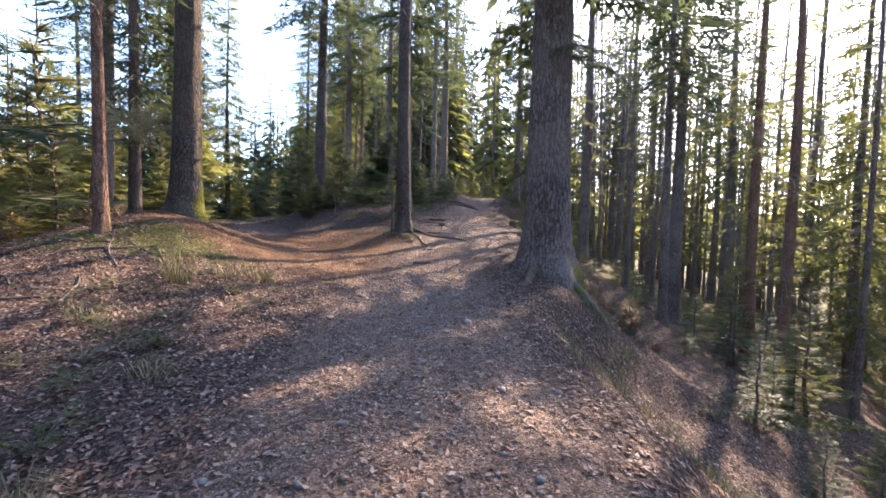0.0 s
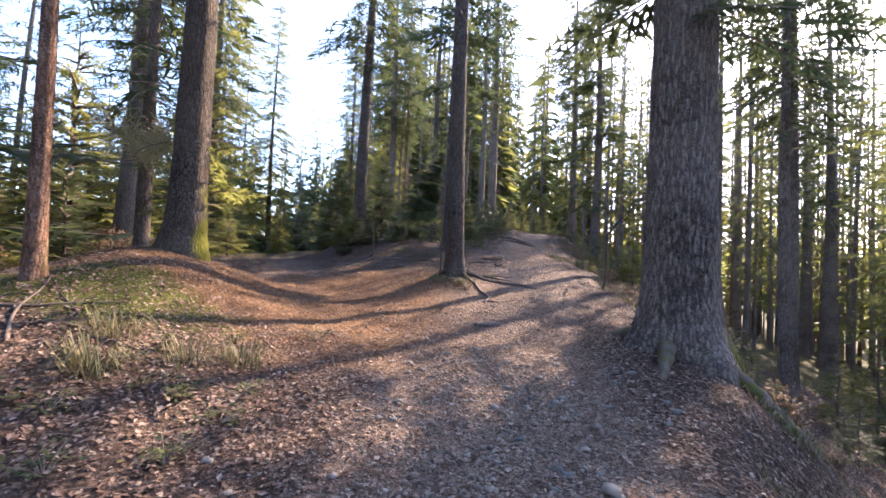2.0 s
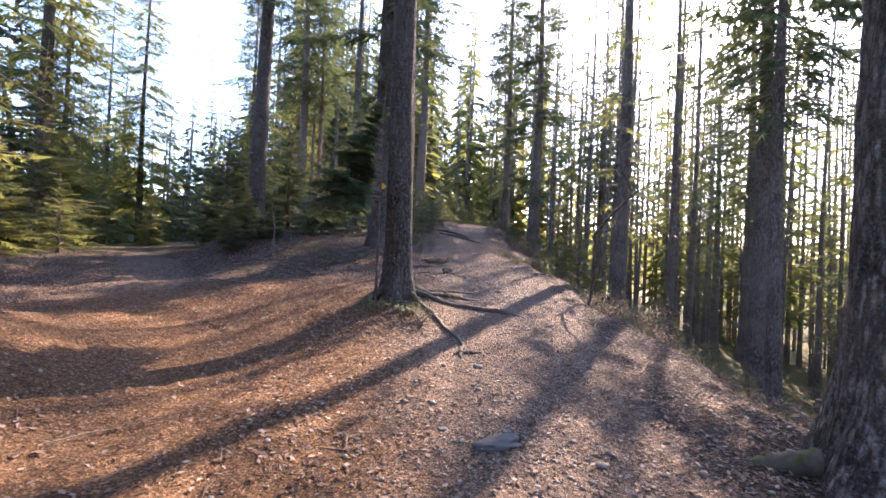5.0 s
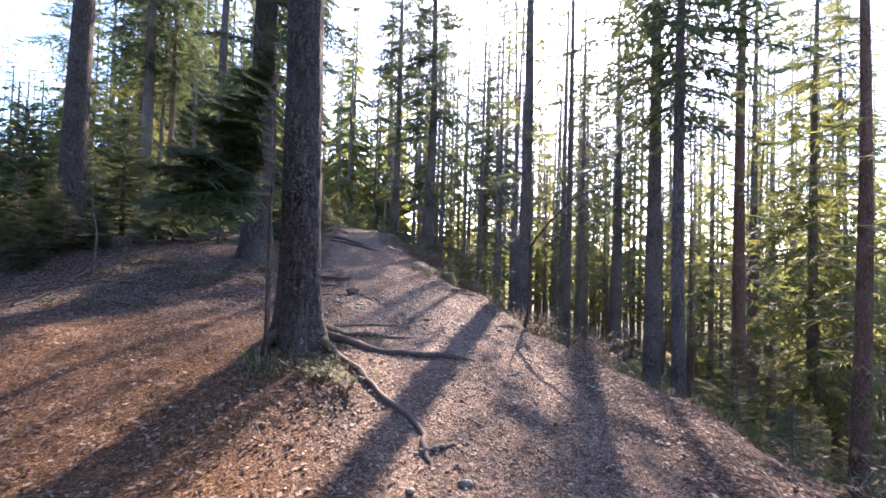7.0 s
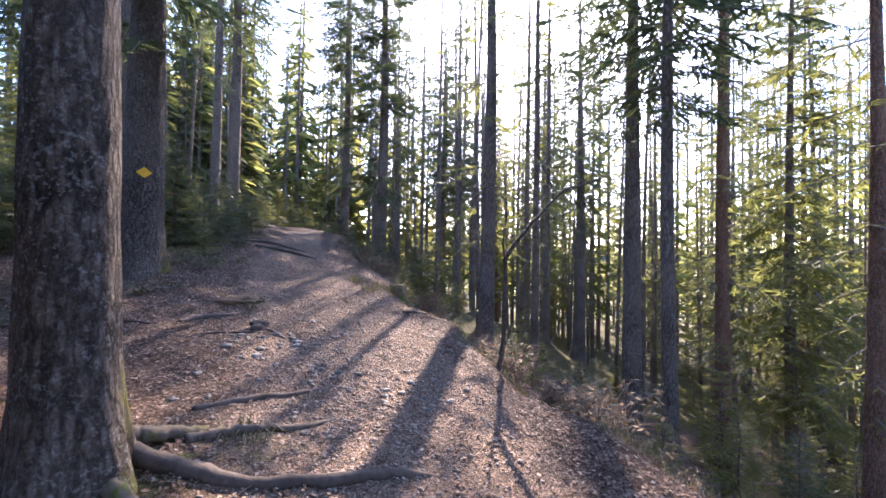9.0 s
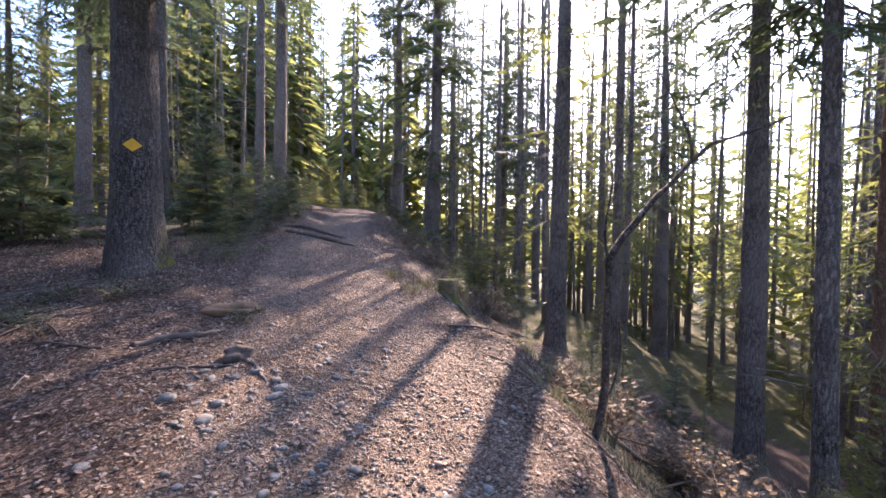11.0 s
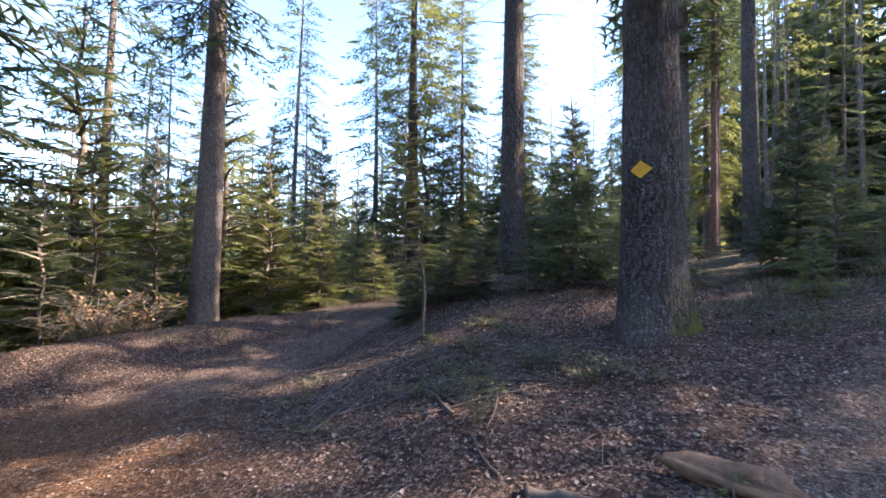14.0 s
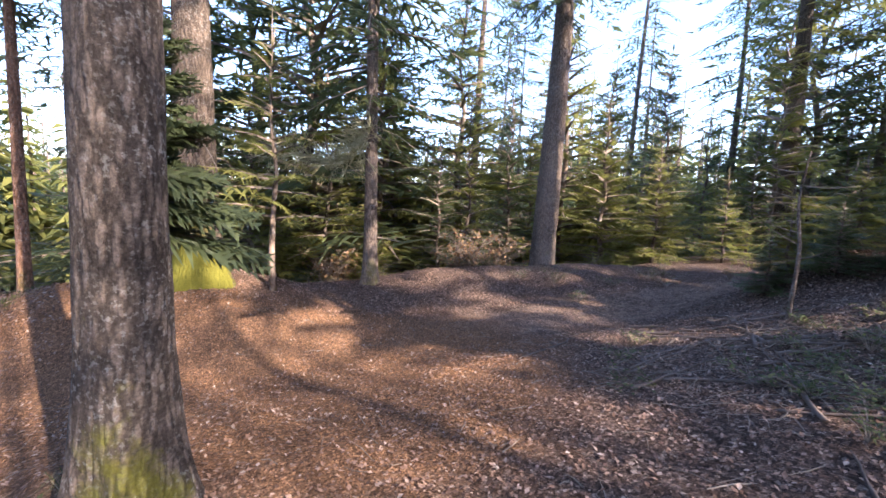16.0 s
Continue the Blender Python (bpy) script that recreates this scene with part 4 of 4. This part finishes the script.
def mossy_stump(x, y, r, h):
    """A sawn low stump with a ragged rim and spreading roots."""
    rnd, stump = random.Random(8), new("tree_stump")
    stump.location = (x, y, ground_at(x, y) - 0.03)
    sh, sides = Shape(), 22
    verts = []
    for k, (z, f) in enumerate(((-0.15, 1.7), (0.0, 1.45), (0.08, 1.22), (0.2, 1.05), (h * 0.75, 1.0), (h, 0.98), (h * 1.02, 0.8), (h * 0.93, 0.4))):
        for j in range(sides):
            w = 2 * math.pi * j / sides
            q = r * f * (1 + 0.12 * math.sin(4 * w + 1) * (1.7 - z) + 0.08 * noise.noise((math.cos(w) * 3, math.sin(w) * 3, z * 5)))
            verts.append((q * math.cos(w), q * math.sin(w), z + (0.05 * noise.noise((w * 2, z, 3)) if k > 3 else 0)))
    faces = [(k * sides + j, k * sides + (j + 1) % sides, (k + 1) * sides + (j + 1) % sides, (k + 1) * sides + j) for k in range(7) for j in range(sides)]
    faces.append(tuple(range(7 * sides, 8 * sides)))
    sh.add(verts, faces)
    part("stump_body", sh.mesh("stump_body", [STUMP]), stump)
    for k, row in enumerate((((x + 0.05, y - 0.1, 0.12), (x + 0.2, y - 0.45, 0.12), (x + 0.45, y - 0.8, 0.0)), ((x - 0.1, y - 0.1, 0.1), (x - 0.05, y - 0.4, 0.08), (x + 0.1, y - 0.75, -0.03)), ((x + 0.1, y, 0.1), (x + 0.45, y - 0.2, 0.1), (x + 0.85, y - 0.6, 0.0)))):
        ob = part("root", root_mesh(row, 0.042, 0.015, ROOT_MOSS, 70 + k), stump)
        ob.matrix_parent_inverse = Matrix.Translation(-stump.location)
    tagged(stump, "short rotten stump covered in green moss at edge", "stump")


mossy_stump(3.24, 19.55, 0.19, 0.46)


def trail_mark(tree, height, width, tall, azimuth, radius, material):
    """A painted diamond that follows the round of the trunk."""
    sh, n = Shape(), 8
    verts, faces = [], []
    for i in range(n + 1):
        for j in range(n + 1):
            a, b = i / n * 2 - 1, j / n * 2 - 1
            u, v = (a + b) / 2 * width / 2, (a - b) / 2 * tall / 2
            w = azimuth + u / radius
            verts.append((radius * math.cos(w), radius * math.sin(w), height + v))
    for i in range(n):
        for j in range(n):
            k = i * (n + 1) + j
            faces.append((k, k + 1, k + n + 2, k + n + 1))
    sh.add(verts, faces)
    part("trail_mark", sh.mesh("trail_mark", [material]), tree, "yellow painted diamond trail mark")


trail_mark(MARKED, 1.88, 0.25, 0.20, -1.42, 0.352, YELLOW)


def limb_tree():
    """The small crooked bare tree at the brink."""
    tree = new("crooked_tree")
    base = Vector((2.84, 14.68, ground_at(2.84, 14.68)))
    tree.location = base
    side = Vector((math.cos(radians(-16.5)), math.sin(radians(-16.5)), 0))

    def at(pts):
        return [side * u + Vector((0, 0, v)) for u, v in pts]

    rnd, mossy = random.Random(4), BARK_MOSSY
    sh = Shape()
    tube(sh, spline(at(((-0.14, -0.3), (-0.09, 0.0), (-0.03, 0.28), (0.0, 0.6), (-0.01, 0.95), (0.01, 1.3), (0.0, 1.56))), 18), [0.036 - 0.009 * k / 17 for k in range(18)], 8, 0, True, 0.12, rnd)
    part("stem", sh.mesh("stem", [mossy], True, True), tree)
    limbs = ((((0.0, 1.53), (0.08, 1.68), (0.235, 1.87), (0.38, 2.06), (0.52, 2.18), (0.81, 2.49), (1.2, 2.62), (1.5, 2.75)), 0.03, 0.011), (((0.68, 2.36), (0.66, 2.55), (0.55, 2.78), (0.4, 3.05)), 0.014, 0.005), (((0.0, 1.53), (-0.03, 1.8), (0.02, 2.2), (-0.04, 2.7)), 0.012, 0.004), (((1.1, 2.59), (1.25, 2.72), (1.3, 2.95)), 0.009, 0.003), (((-0.04, 0.3), (0.06, 0.5), (0.12, 0.8), (0.1, 1.05)), 0.014, 0.005))
    for pts, r0, r1 in limbs:
        sh = Shape()
        tube(sh, spline(at(pts), 12), [r0 + (r1 - r0) * k / 11 for k in range(12)], 6, 0, True, 0.15, rnd)
        part("limb", sh.mesh("limb", [mossy], True, True), tree)
    tagged(tree, "small crooked bare tree leaning over path edge", "tree")


limb_tree()


def dead_sapling(x, y, height):
    """A thin dead young tree with a few bare twigs."""
    rnd, tree = random.Random(12), new("dead_sapling")
    tree.location = (x, y, ground_at(x, y))
    sh = Shape()
    line = spline([(0, 0, -0.08), (0.03, 0.02, 0.4 * height), (-0.05, 0.0, 0.7 * height), (0.0, 0.03, height)], 14)
    tube(sh, line, [0.03 - 0.022 * k / 13 for k in range(14)], 7, 0, True, 0.12, rnd)
    part("stem", sh.mesh("stem", [BARK_BROWN], True, True), tree)
    for k in range(9):
        sh, p = Shape(), line[4 + k]
        a, ln = rnd.uniform(0, 6.28), rnd.uniform(0.25, 0.6)
        d = Vector((math.cos(a), math.sin(a), rnd.uniform(-0.1, 0.6)))
        tube(sh, spline([p, p + d * (0.5 * ln), p + d * ln + Vector((0, 0, 0.1 * ln))], 6), [0.008, 0.007, 0.006, 0.005, 0.003, 0.002], 4, 0, True, 0.1, rnd)
        part("twig", sh.mesh("twig", [DEADWOOD]), tree)
    tagged(tree, "thin dead sapling with bare twigs on mound", "tree")


dead_sapling(-4.72, 18.35, 2.0)


def bare_bough(tree, height):
    """A long dead bough with fine lichen-grey twigs."""
    rnd, sh = random.Random(9), Shape()
    main = spline([(0.05, -0.1, 0.9), (0.35, 0.05, 0.5), (0.5, -0.1, 0.0), (0.6, -0.5, -0.3), (0.8, -1.1, -0.2), (0.9, -1.8, -0.1)], 20)
    tube(sh, main, [0.03 - 0.02 * k / 19 for k in range(20)], 5)
    for _ in range(330):
        k = rnd.randint(4, 19)
        d = Vector((rnd.uniform(-0.6, 0.8), rnd.uniform(-1.2, 0.3), rnd.uniform(-0.6, 0.7))).normalized()
        p, ln = main[k], rnd.uniform(0.2, 0.75)
        q = p + d * (ln * 0.5) + Vector((0, 0, -0.03))
        tube(sh, [p, q, p + d * ln + Vector((0, 0, -0.12 * ln))], [0.010, 0.007, 0.003], 3, 0, False)
        for _ in range(3):
            e = (d + Vector((rnd.uniform(-1, 1), rnd.uniform(-1, 1), rnd.uniform(-0.8, 0.5)))).normalized()
            tube(sh, [q, q + e * (0.4 * ln)], [0.007, 0.003], 3, 0, False)
    ob = part("bare_bough", sh.mesh("bare_bough", [speckled("lichen_twig", (0.26, 0.24, 0.12), (0.40, 0.37, 0.22), 40.0)]), tree, "dead bough with pale lichen twigs")
    ob.location = (0, 0, height)


bare_bough(BARE_BOUGH_TREE, 3.0)


def fallen_branch(x, y, turn, length, r, seed, label="fallen bare branch lying on dry leaves", material=None):
    rnd, sh = random.Random(seed), Shape()
    c, s = math.cos(turn), math.sin(turn)
    pts = []
    for k in range(7):
        u = length * (k / 6 - 0.5)
        v = 0.03 * length * math.sin(k * 0.9 + seed)
        px, py = x + u * c - v * s, y + u * s + v * c
        pts.append((px - x, py - y, ground_at(px, py) - ground_at(x, y) + r * 0.8))
    tube(sh, spline(pts, 16), [r * (1.1 - 0.7 * k / 15) for k in range(16)], 6, 0, True, 0.12, rnd)
    for k in range(max(1, int(length * 2))):
        p = Vector(pts[rnd.randint(2, 5)])
        a = turn + rnd.choice((-1, 1)) * rnd.uniform(0.5, 1.0)
        ln = length * rnd.uniform(0.12, 0.3)
        tube(sh, [p, p + Vector((math.cos(a) * ln, math.sin(a) * ln, rnd.uniform(0.0, 0.1) * ln))], [r * 0.5, r * 0.15], 4)
    ob = new("fallen_branch", sh.mesh("fallen_branch", [material or ROOT]))
    ob.location = (x, y, ground_at(x, y))
    tagged(ob, label, "branch", "fallen branches")


def lay_branches():
    rnd = random.Random(23)
    fallen_branch(3.6, 14.9, -0.75, 2.6, 0.035, 1, "mossy fallen pole on leafy slope", ROOT_MOSS)
    fallen_branch(4.3, 15.8, -0.6, 1.9, 0.03, 2, "mossy fallen pole on leafy slope", ROOT_MOSS)
    fallen_branch(3.4, 17.1, -0.9, 1.6, 0.05, 3, "rotten mossy log below stump", ROOT_MOSS)
    for k in range(84):
        if k < 60:
            x, y = rnd.gauss(-3.7, 1.0), rnd.gauss(17.6, 0.8)
        elif k < 70:
            x, y = rnd.uniform(2.6, 5.0), rnd.uniform(9, 17)
        else:
            x, y = rnd.uniform(-7, -3.6), rnd.uniform(3.5, 7)
        fallen_branch(x, y, rnd.uniform(0, 3.14), rnd.uniform(0.5, 1.6), rnd.uniform(0.007, 0.02), 50 + k)


lay_branches()

# ---- leaves, gravel, twigs and plants on the ground ----
def slope_frame(x, y):
    """Two directions along the ground at many places."""
    e = 0.06
    z = land(x, y)
    zx, zy = (land(x + e, y) - z) / e, (land(x, y + e) - z) / e
    a = np.stack([np.ones_like(x), np.zeros_like(x), zx], -1)
    b = np.stack([np.zeros_like(x), np.ones_like(x), zy], -1)
    return z, a / np.linalg.norm(a, axis=1, keepdims=True), b / np.linalg.norm(b, axis=1, keepdims=True)


def leaf_litter(count=240000):
    g = np.random.default_rng(4)
    x, y = g.uniform(-10, 11, count * 2), g.uniform(0.3, 25, count * 2)
    off = np.abs(x - path_x(y))
    drift = 0.5 + 0.5 * np.sin(2.1 * x + 1.3 * y) * np.sin(1.1 * y - 1.7 * x)
    keep = g.random(count * 2) < (0.4 + 0.55 * smooth(0.7, 1.7, off) * (0.35 + 0.65 * drift) + 0.22 * smooth(9, 3, y))
    keep &= ~((np.abs(x - branch_x(y)) < 1.2) & (y > 8) & (g.random(count * 2) < 0.7))
    x, y = x[keep][:count], y[keep][:count]
    n = len(x)
    z, a, b = slope_frame(x, y)
    up = np.cross(a, b)
    w = g.uniform(0, 6.283, n)[:, None]
    d, s = a * np.cos(w) + b * np.sin(w), b * np.cos(w) - a * np.sin(w)
    tilt = g.normal(0, 0.28, n)[:, None]
    d, u = d * np.cos(tilt) + up * np.sin(tilt), up * np.cos(tilt) - d * np.sin(tilt)
    ln = (g.uniform(0.011, 0.031, n) * (1 - 0.15 * smooth(8, 12, y)))[:, None]
    wd = ln * g.uniform(0.42, 0.72, n)[:, None]
    curl = ln * g.uniform(-0.15, 0.45, n)[:, None]
    c = np.stack([x, y, z + 0.006 + g.uniform(0, 0.012, n)], -1)
    v = np.stack([c - d * ln, c + s * wd + u * curl, c + d * ln + u * curl * 0.6, c - s * wd + u * curl * 0.8], 1).reshape(-1, 3)
    i = np.arange(n)[:, None] * 4
    f = np.concatenate([i + np.array([0, 1, 2]), i + np.array([0, 2, 3])], 1).reshape(-1, 3)
    tagged(new("leaf_litter", mesh_from("leaf_litter", v.tolist(), f.tolist(), [LEAF], False)), "dry brown beech leaves strewn over ground", "leaves", kind="stuff")


def gravel(count=42000):
    g = np.random.default_rng(6)
    y = np.where(g.random(count) < 0.55, g.choice((6.0, 15.2), count) + g.normal(0, 1.5, count), g.uniform(1.0, 26, count))
    x = path_x(y) + g.normal(0, 0.75, count)
    z = land(x, y)
    bv = np.array([(1, 0, 0), (-1, 0, 0), (0, 1, 0), (0, -1, 0), (0, 0, 1), (0, 0, -1)], float)
    bf = np.array([(0, 2, 4), (2, 1, 4), (1, 3, 4), (3, 0, 4), (2, 0, 5), (1, 2, 5), (3, 1, 5), (0, 3, 5)])
    s = np.exp(g.normal(-4.8, 0.5, count))
    sq = np.stack([s * g.uniform(0.8, 1.3, count), s * g.uniform(0.7, 1.1, count), s * g.uniform(0.4, 0.75, count)], -1)
    w = g.uniform(0, 6.283, count)
    v = bv[None] * sq[:, None] * g.uniform(0.8, 1.2, (count, len(bv), 1))
    r = np.stack([v[..., 0] * np.cos(w)[:, None] - v[..., 1] * np.sin(w)[:, None], v[..., 0] * np.sin(w)[:, None] + v[..., 1] * np.cos(w)[:, None], v[..., 2]], -1)
    r += np.stack([x, y, z + s * 0.2], -1)[:, None]
    f = (bf[None] + (np.arange(count) * len(bv))[:, None, None]).reshape(-1, 3)
    tagged(new("gravel", mesh_from("gravel", r.reshape(-1, 3).tolist(), f.tolist(), [PEBBLE])), "small grey pebbles in the dirt path", "gravel", kind="stuff")


def twig_litter(count=1500):
    rnd, sh = random.Random(31), Shape()
    for k in range(count):
        x, y = rnd.uniform(-8, 6), rnd.uniform(1, 23)
        if k % 3 == 0:
            x, y = rnd.gauss(-3.6, 1.3), rnd.gauss(17.5, 1.2)
        a, ln = rnd.uniform(0, 6.28), rnd.uniform(0.06, 0.35)
        q = (x + ln * math.cos(a), y + ln * math.sin(a))
        r = rnd.uniform(0.002, 0.005)
        tube(sh, [(x, y, ground_at(x, y) + 0.008), ((x + q[0]) / 2 + rnd.uniform(-.02, .02), (y + q[1]) / 2, (ground_at(x, y) + ground_at(*q)) / 2 + rnd.uniform(0.01, 0.03)), (q[0], q[1], ground_at(*q) + 0.01)], [r, r, r * 0.5], 3, 0, False)
    tagged(new("twig_litter", sh.mesh("twig_litter", [DEADWOOD])), "small dry twigs strewn on forest floor", "twigs", kind="stuff")


leaf_litter()
gravel()
twig_litter()


def grass_tuft(x, y, seed, count=70, height=0.28, spread=0.18):
    rnd, sh = random.Random(seed), Shape()
    for _ in range(count):
        a, r = rnd.uniform(0, 6.28), spread * rnd.random() ** 0.7
        bx, by = r * math.cos(a), r * math.sin(a)
        bz = ground_at(x + bx, y + by) - ground_at(x, y) - 0.01
        h, out = height * rnd.uniform(0.5, 1.2), rnd.uniform(0.5, 1.3)
        t = a + rnd.uniform(-0.8, 0.8)
        w = 0.004
        sx, sy = -math.sin(t) * w, math.cos(t) * w
        m = (bx + math.cos(t) * h * 0.35 * out, by + math.sin(t) * h * 0.35 * out, bz + h * 0.7)
        tip = (bx + math.cos(t) * h * out, by + math.sin(t) * h * out, bz + h * (0.85 - 0.6 * out))
        sh.add([(bx - sx, by - sy, bz), (bx + sx, by + sy, bz), (m[0] + sx, m[1] + sy, m[2]), (m[0] - sx, m[1] - sy, m[2]), tip], [(0, 1, 2, 3), (3, 2, 4)])
    ob = new("grass_tuft", sh.mesh("grass_tuft", [GRASS], False))
    ob.location = (x, y, ground_at(x, y))
    tagged(ob, "tuft of thin half-dry forest grass", "grass", "grass tufts")


def low_plant(x, y, seed, count=110, spread=0.35, height=0.3):
    """A low leafy bramble or blueberry shrub."""
    rnd, plant = random.Random(seed), new("bramble_shrub")
    plant.location = (x, y, ground_at(x, y))
    stems, leaves = Shape(), Shape()
    for _ in range(14):
        a, ln = rnd.uniform(0, 6.28), rnd.uniform(0.4, 1.0)
        pts = [Vector((0, 0, -0.02)) + Vector((math.cos(a) * spread * ln * t, math.sin(a) * spread * ln * t, height * ln * (1.9 * t - 1.1 * t * t))) for t in (0, 0.35, 0.7, 1.0)]
        tube(stems, pts, [0.004, 0.003, 0.002, 0.001], 3, 0, False)
        for _ in range(count // 14):
            t = rnd.uniform(0.25, 1.0) * 3
            k = min(int(t), 2)
            p = pts[k].lerp(pts[k + 1], t - k) + Vector((rnd.uniform(-1, 1), rnd.uniform(-1, 1), rnd.uniform(-0.5, 0.8))) * 0.05
            d = Vector((rnd.uniform(-1, 1), rnd.uniform(-1, 1), rnd.uniform(-0.3, 0.4))).normalized()
            s = d.cross(Vector((0, 0, 1))).normalized() * 0.014
            leaves.add([p, p + d * 0.022 + s, p + d * 0.05, p + d * 0.022 - s], [(0, 1, 2, 3)])
    tagged(part("stalk", stems.mesh("stalk", [DEADWOOD]), plant), kind="stuff")
    part("foliage", leaves.mesh("foliage", [BRAMBLE], False), plant)
    tagged(plant, "low green bramble shrub on forest floor", "shrub", "low shrubs")


def plant_ground():
    rnd = random.Random(41)
    for x, y, n, h in ((-3.55, 5.7, 120, 0.34), (-3.1, 6.2, 80, 0.26), (-3.9, 6.3, 90, 0.3), (-2.75, 6.5, 90, 0.24), (-2.0, 1.9, 60, 0.25), (-3.6, 4.3, 60, 0.25), (-0.35, 13.3, 60, 0.14), (-1.55, 12.3, 60, 0.2), (-0.95, 12.2, 50, 0.14), (-2.2, 3.2, 50, 0.2), (2.6, 18.9, 70, 0.2), (2.2, 18.4, 70, 0.22), (2.1, 19.2, 70, 0.2)):
        grass_tuft(x, y, rnd.randint(0, 9999), n, h)
    for k in range(26):
        grass_tuft(rnd.gauss(-1.0, 0.7), rnd.uniform(20.2, 25), rnd.randint(0, 9999), 40, 0.18)
    for x, y in ((-0.95, 20.0), (-0.75, 20.5), (-1.2, 20.9), (-0.8, 21.2), (-1.1, 12.15), (-0.85, 11.9), (-2.6, 3.0), (-2.3, 2.4), (-3.0, 17.0), (-2.4, 17.4), (-2.2, 18.2), (-1.6, 18.3), (-3.4, 18.2), (-1.9, 17.0), (3.6, 16.6), (4.2, 17.6), (3.4, 20.4), (3.9, 21.2), (4.4, 19.0), (-7.6, 16.5), (-9.0, 17.5), (-10.2, 19.0), (-11.0, 14.2)):
        low_plant(x, y, rnd.randint(0, 9999), 120, rnd.uniform(0.28, 0.5), rnd.uniform(0.18, 0.4))
    # flanks of the way uphill and the slope below it
    for k in range(56):
        y = rnd.uniform(21, 40)
        x = float(path_x(y)) - rnd.uniform(1.2, 3.0) if k % 2 else float(path_x(y)) + rnd.uniform(1.3, 2.6)
        low_plant(x, y, rnd.randint(0, 9999), 130, rnd.uniform(0.4, 0.8), rnd.uniform(0.3, 0.6))
    for k in range(44):
        y = rnd.uniform(4, 22)
        low_plant(float(edge_x(y)) + rnd.uniform(1.6, 7.5), y, rnd.randint(0, 9999), 130, rnd.uniform(0.35, 0.7), rnd.uniform(0.25, 0.5))
    for k in range(24):
        low_plant(rnd.uniform(-12, -8.8), rnd.uniform(9, 22), rnd.randint(0, 9999), 130, rnd.uniform(0.35, 0.7), rnd.uniform(0.3, 0.7))


DRY_LEAF = leaf_material("withered_leaves", ((0.0, (0.16, 0.09, 0.04)), (0.6, (0.30, 0.18, 0.08)), (1.0, (0.40, 0.28, 0.14))))


def dry_shrub_kind(seed):
    """A low tangle of bare twigs with a few withered leaves, one metre high."""
    rnd, twigs, leaves = random.Random(seed), Shape(), Shape()
    for _ in range(34):
        a, out, h = rnd.uniform(0, 6.28), rnd.uniform(0.15, 0.75), rnd.uniform(0.5, 1.05)
        b = Vector((rnd.uniform(-0.15, 0.15), rnd.uniform(-0.15, 0.15), -0.08))
        pts = [b + Vector((math.cos(a) * out * t * t, math.sin(a) * out * t * t, h * t * (1.25 - 0.25 * t))) for t in (0, 0.35, 0.7, 1.0)]
        tube(twigs, pts, [0.011, 0.009, 0.006, 0.003], 3, 0, False)
        for _ in range(6):
            t = rnd.uniform(0.3, 1.0) * 3
            k = min(int(t), 2)
            p = pts[k].lerp(pts[k + 1], t - k)
            d = Vector((rnd.uniform(-1, 1), rnd.uniform(-1, 1), rnd.uniform(-0.1, 0.8))).normalized()
            q = p + d * rnd.uniform(0.1, 0.3)
            tube(twigs, [p, q], [0.005, 0.002], 3, 0, False)
            for _ in range(rnd.randint(0, 3)):
                e = Vector((rnd.uniform(-1, 1), rnd.uniform(-1, 1), rnd.uniform(-1, 0.4))).normalized()
                c = p.lerp(q, rnd.uniform(0.3, 1.0))
                w = e.cross(Vector((0, 0, 1))).normalized() * 0.025
                leaves.add([c, c + e * 0.04 + w, c + e * 0.09, c + e * 0.04 - w], [(0, 1, 2, 3)])
    return twigs.mesh("stalk", [DEADWOOD]), leaves.mesh("foliage", [DRY_LEAF], False)


SHRUB_KINDS = [dry_shrub_kind(300 + k) for k in range(4)]


def dry_shrub(x, y, height, pick, turn):
    twigs, leaves = SHRUB_KINDS[pick % 4]
    shrub = new("dry_shrub")
    shrub.location, shrub.rotation_euler, shrub.scale = (x, y, ground_at(x, y)), (0, 0, turn), (height * 1.15, height * 1.15, height)
    tagged(part("stalk", twigs, shrub), kind="stuff")
    part("foliage", leaves, shrub)
    tagged(shrub, "bare twiggy shrub with withered leaves at path edge", "shrub", "dry shrubs")


def plant_brink():
    rnd = random.Random(77)
    for k in range(46):
        y = rnd.uniform(9.5, 22) if k < 34 else rnd.uniform(22, 34)
        x = float(edge_x(y)) + rnd.uniform(0.25, 2.6)
        if 16.2 < y < 20.2 and x < 4.4:
            continue
        dry_shrub(x, y, rnd.uniform(0.3, 0.85), k, rnd.uniform(0, 6.28))
    for k in range(6):
        dry_shrub(rnd.uniform(-13.0, -10.5), rnd.uniform(10, 15), rnd.uniform(0.7, 1.5), k, rnd.uniform(0, 6.28))
    for k in range(60):
        y = rnd.uniform(3.5, 21)
        grass_tuft(float(edge_x(y)) + rnd.uniform(0.1, 1.3), y, rnd.randint(0, 9999), 60, rnd.uniform(0.15, 0.28), 0.25)
    for k in range(40):
        low_plant(rnd.gauss(-3.7, 0.9), rnd.gauss(4.6, 1.4), rnd.randint(0, 9999), 60, rnd.uniform(0.15, 0.3), rnd.uniform(0.08, 0.2))
    for k in range(26):
        low_plant(rnd.gauss(-3.2, 1.0), rnd.gauss(17.9, 0.9), rnd.randint(0, 9999), 90, rnd.uniform(0.2, 0.4), rnd.uniform(0.1, 0.25))


plant_ground()
plant_brink()
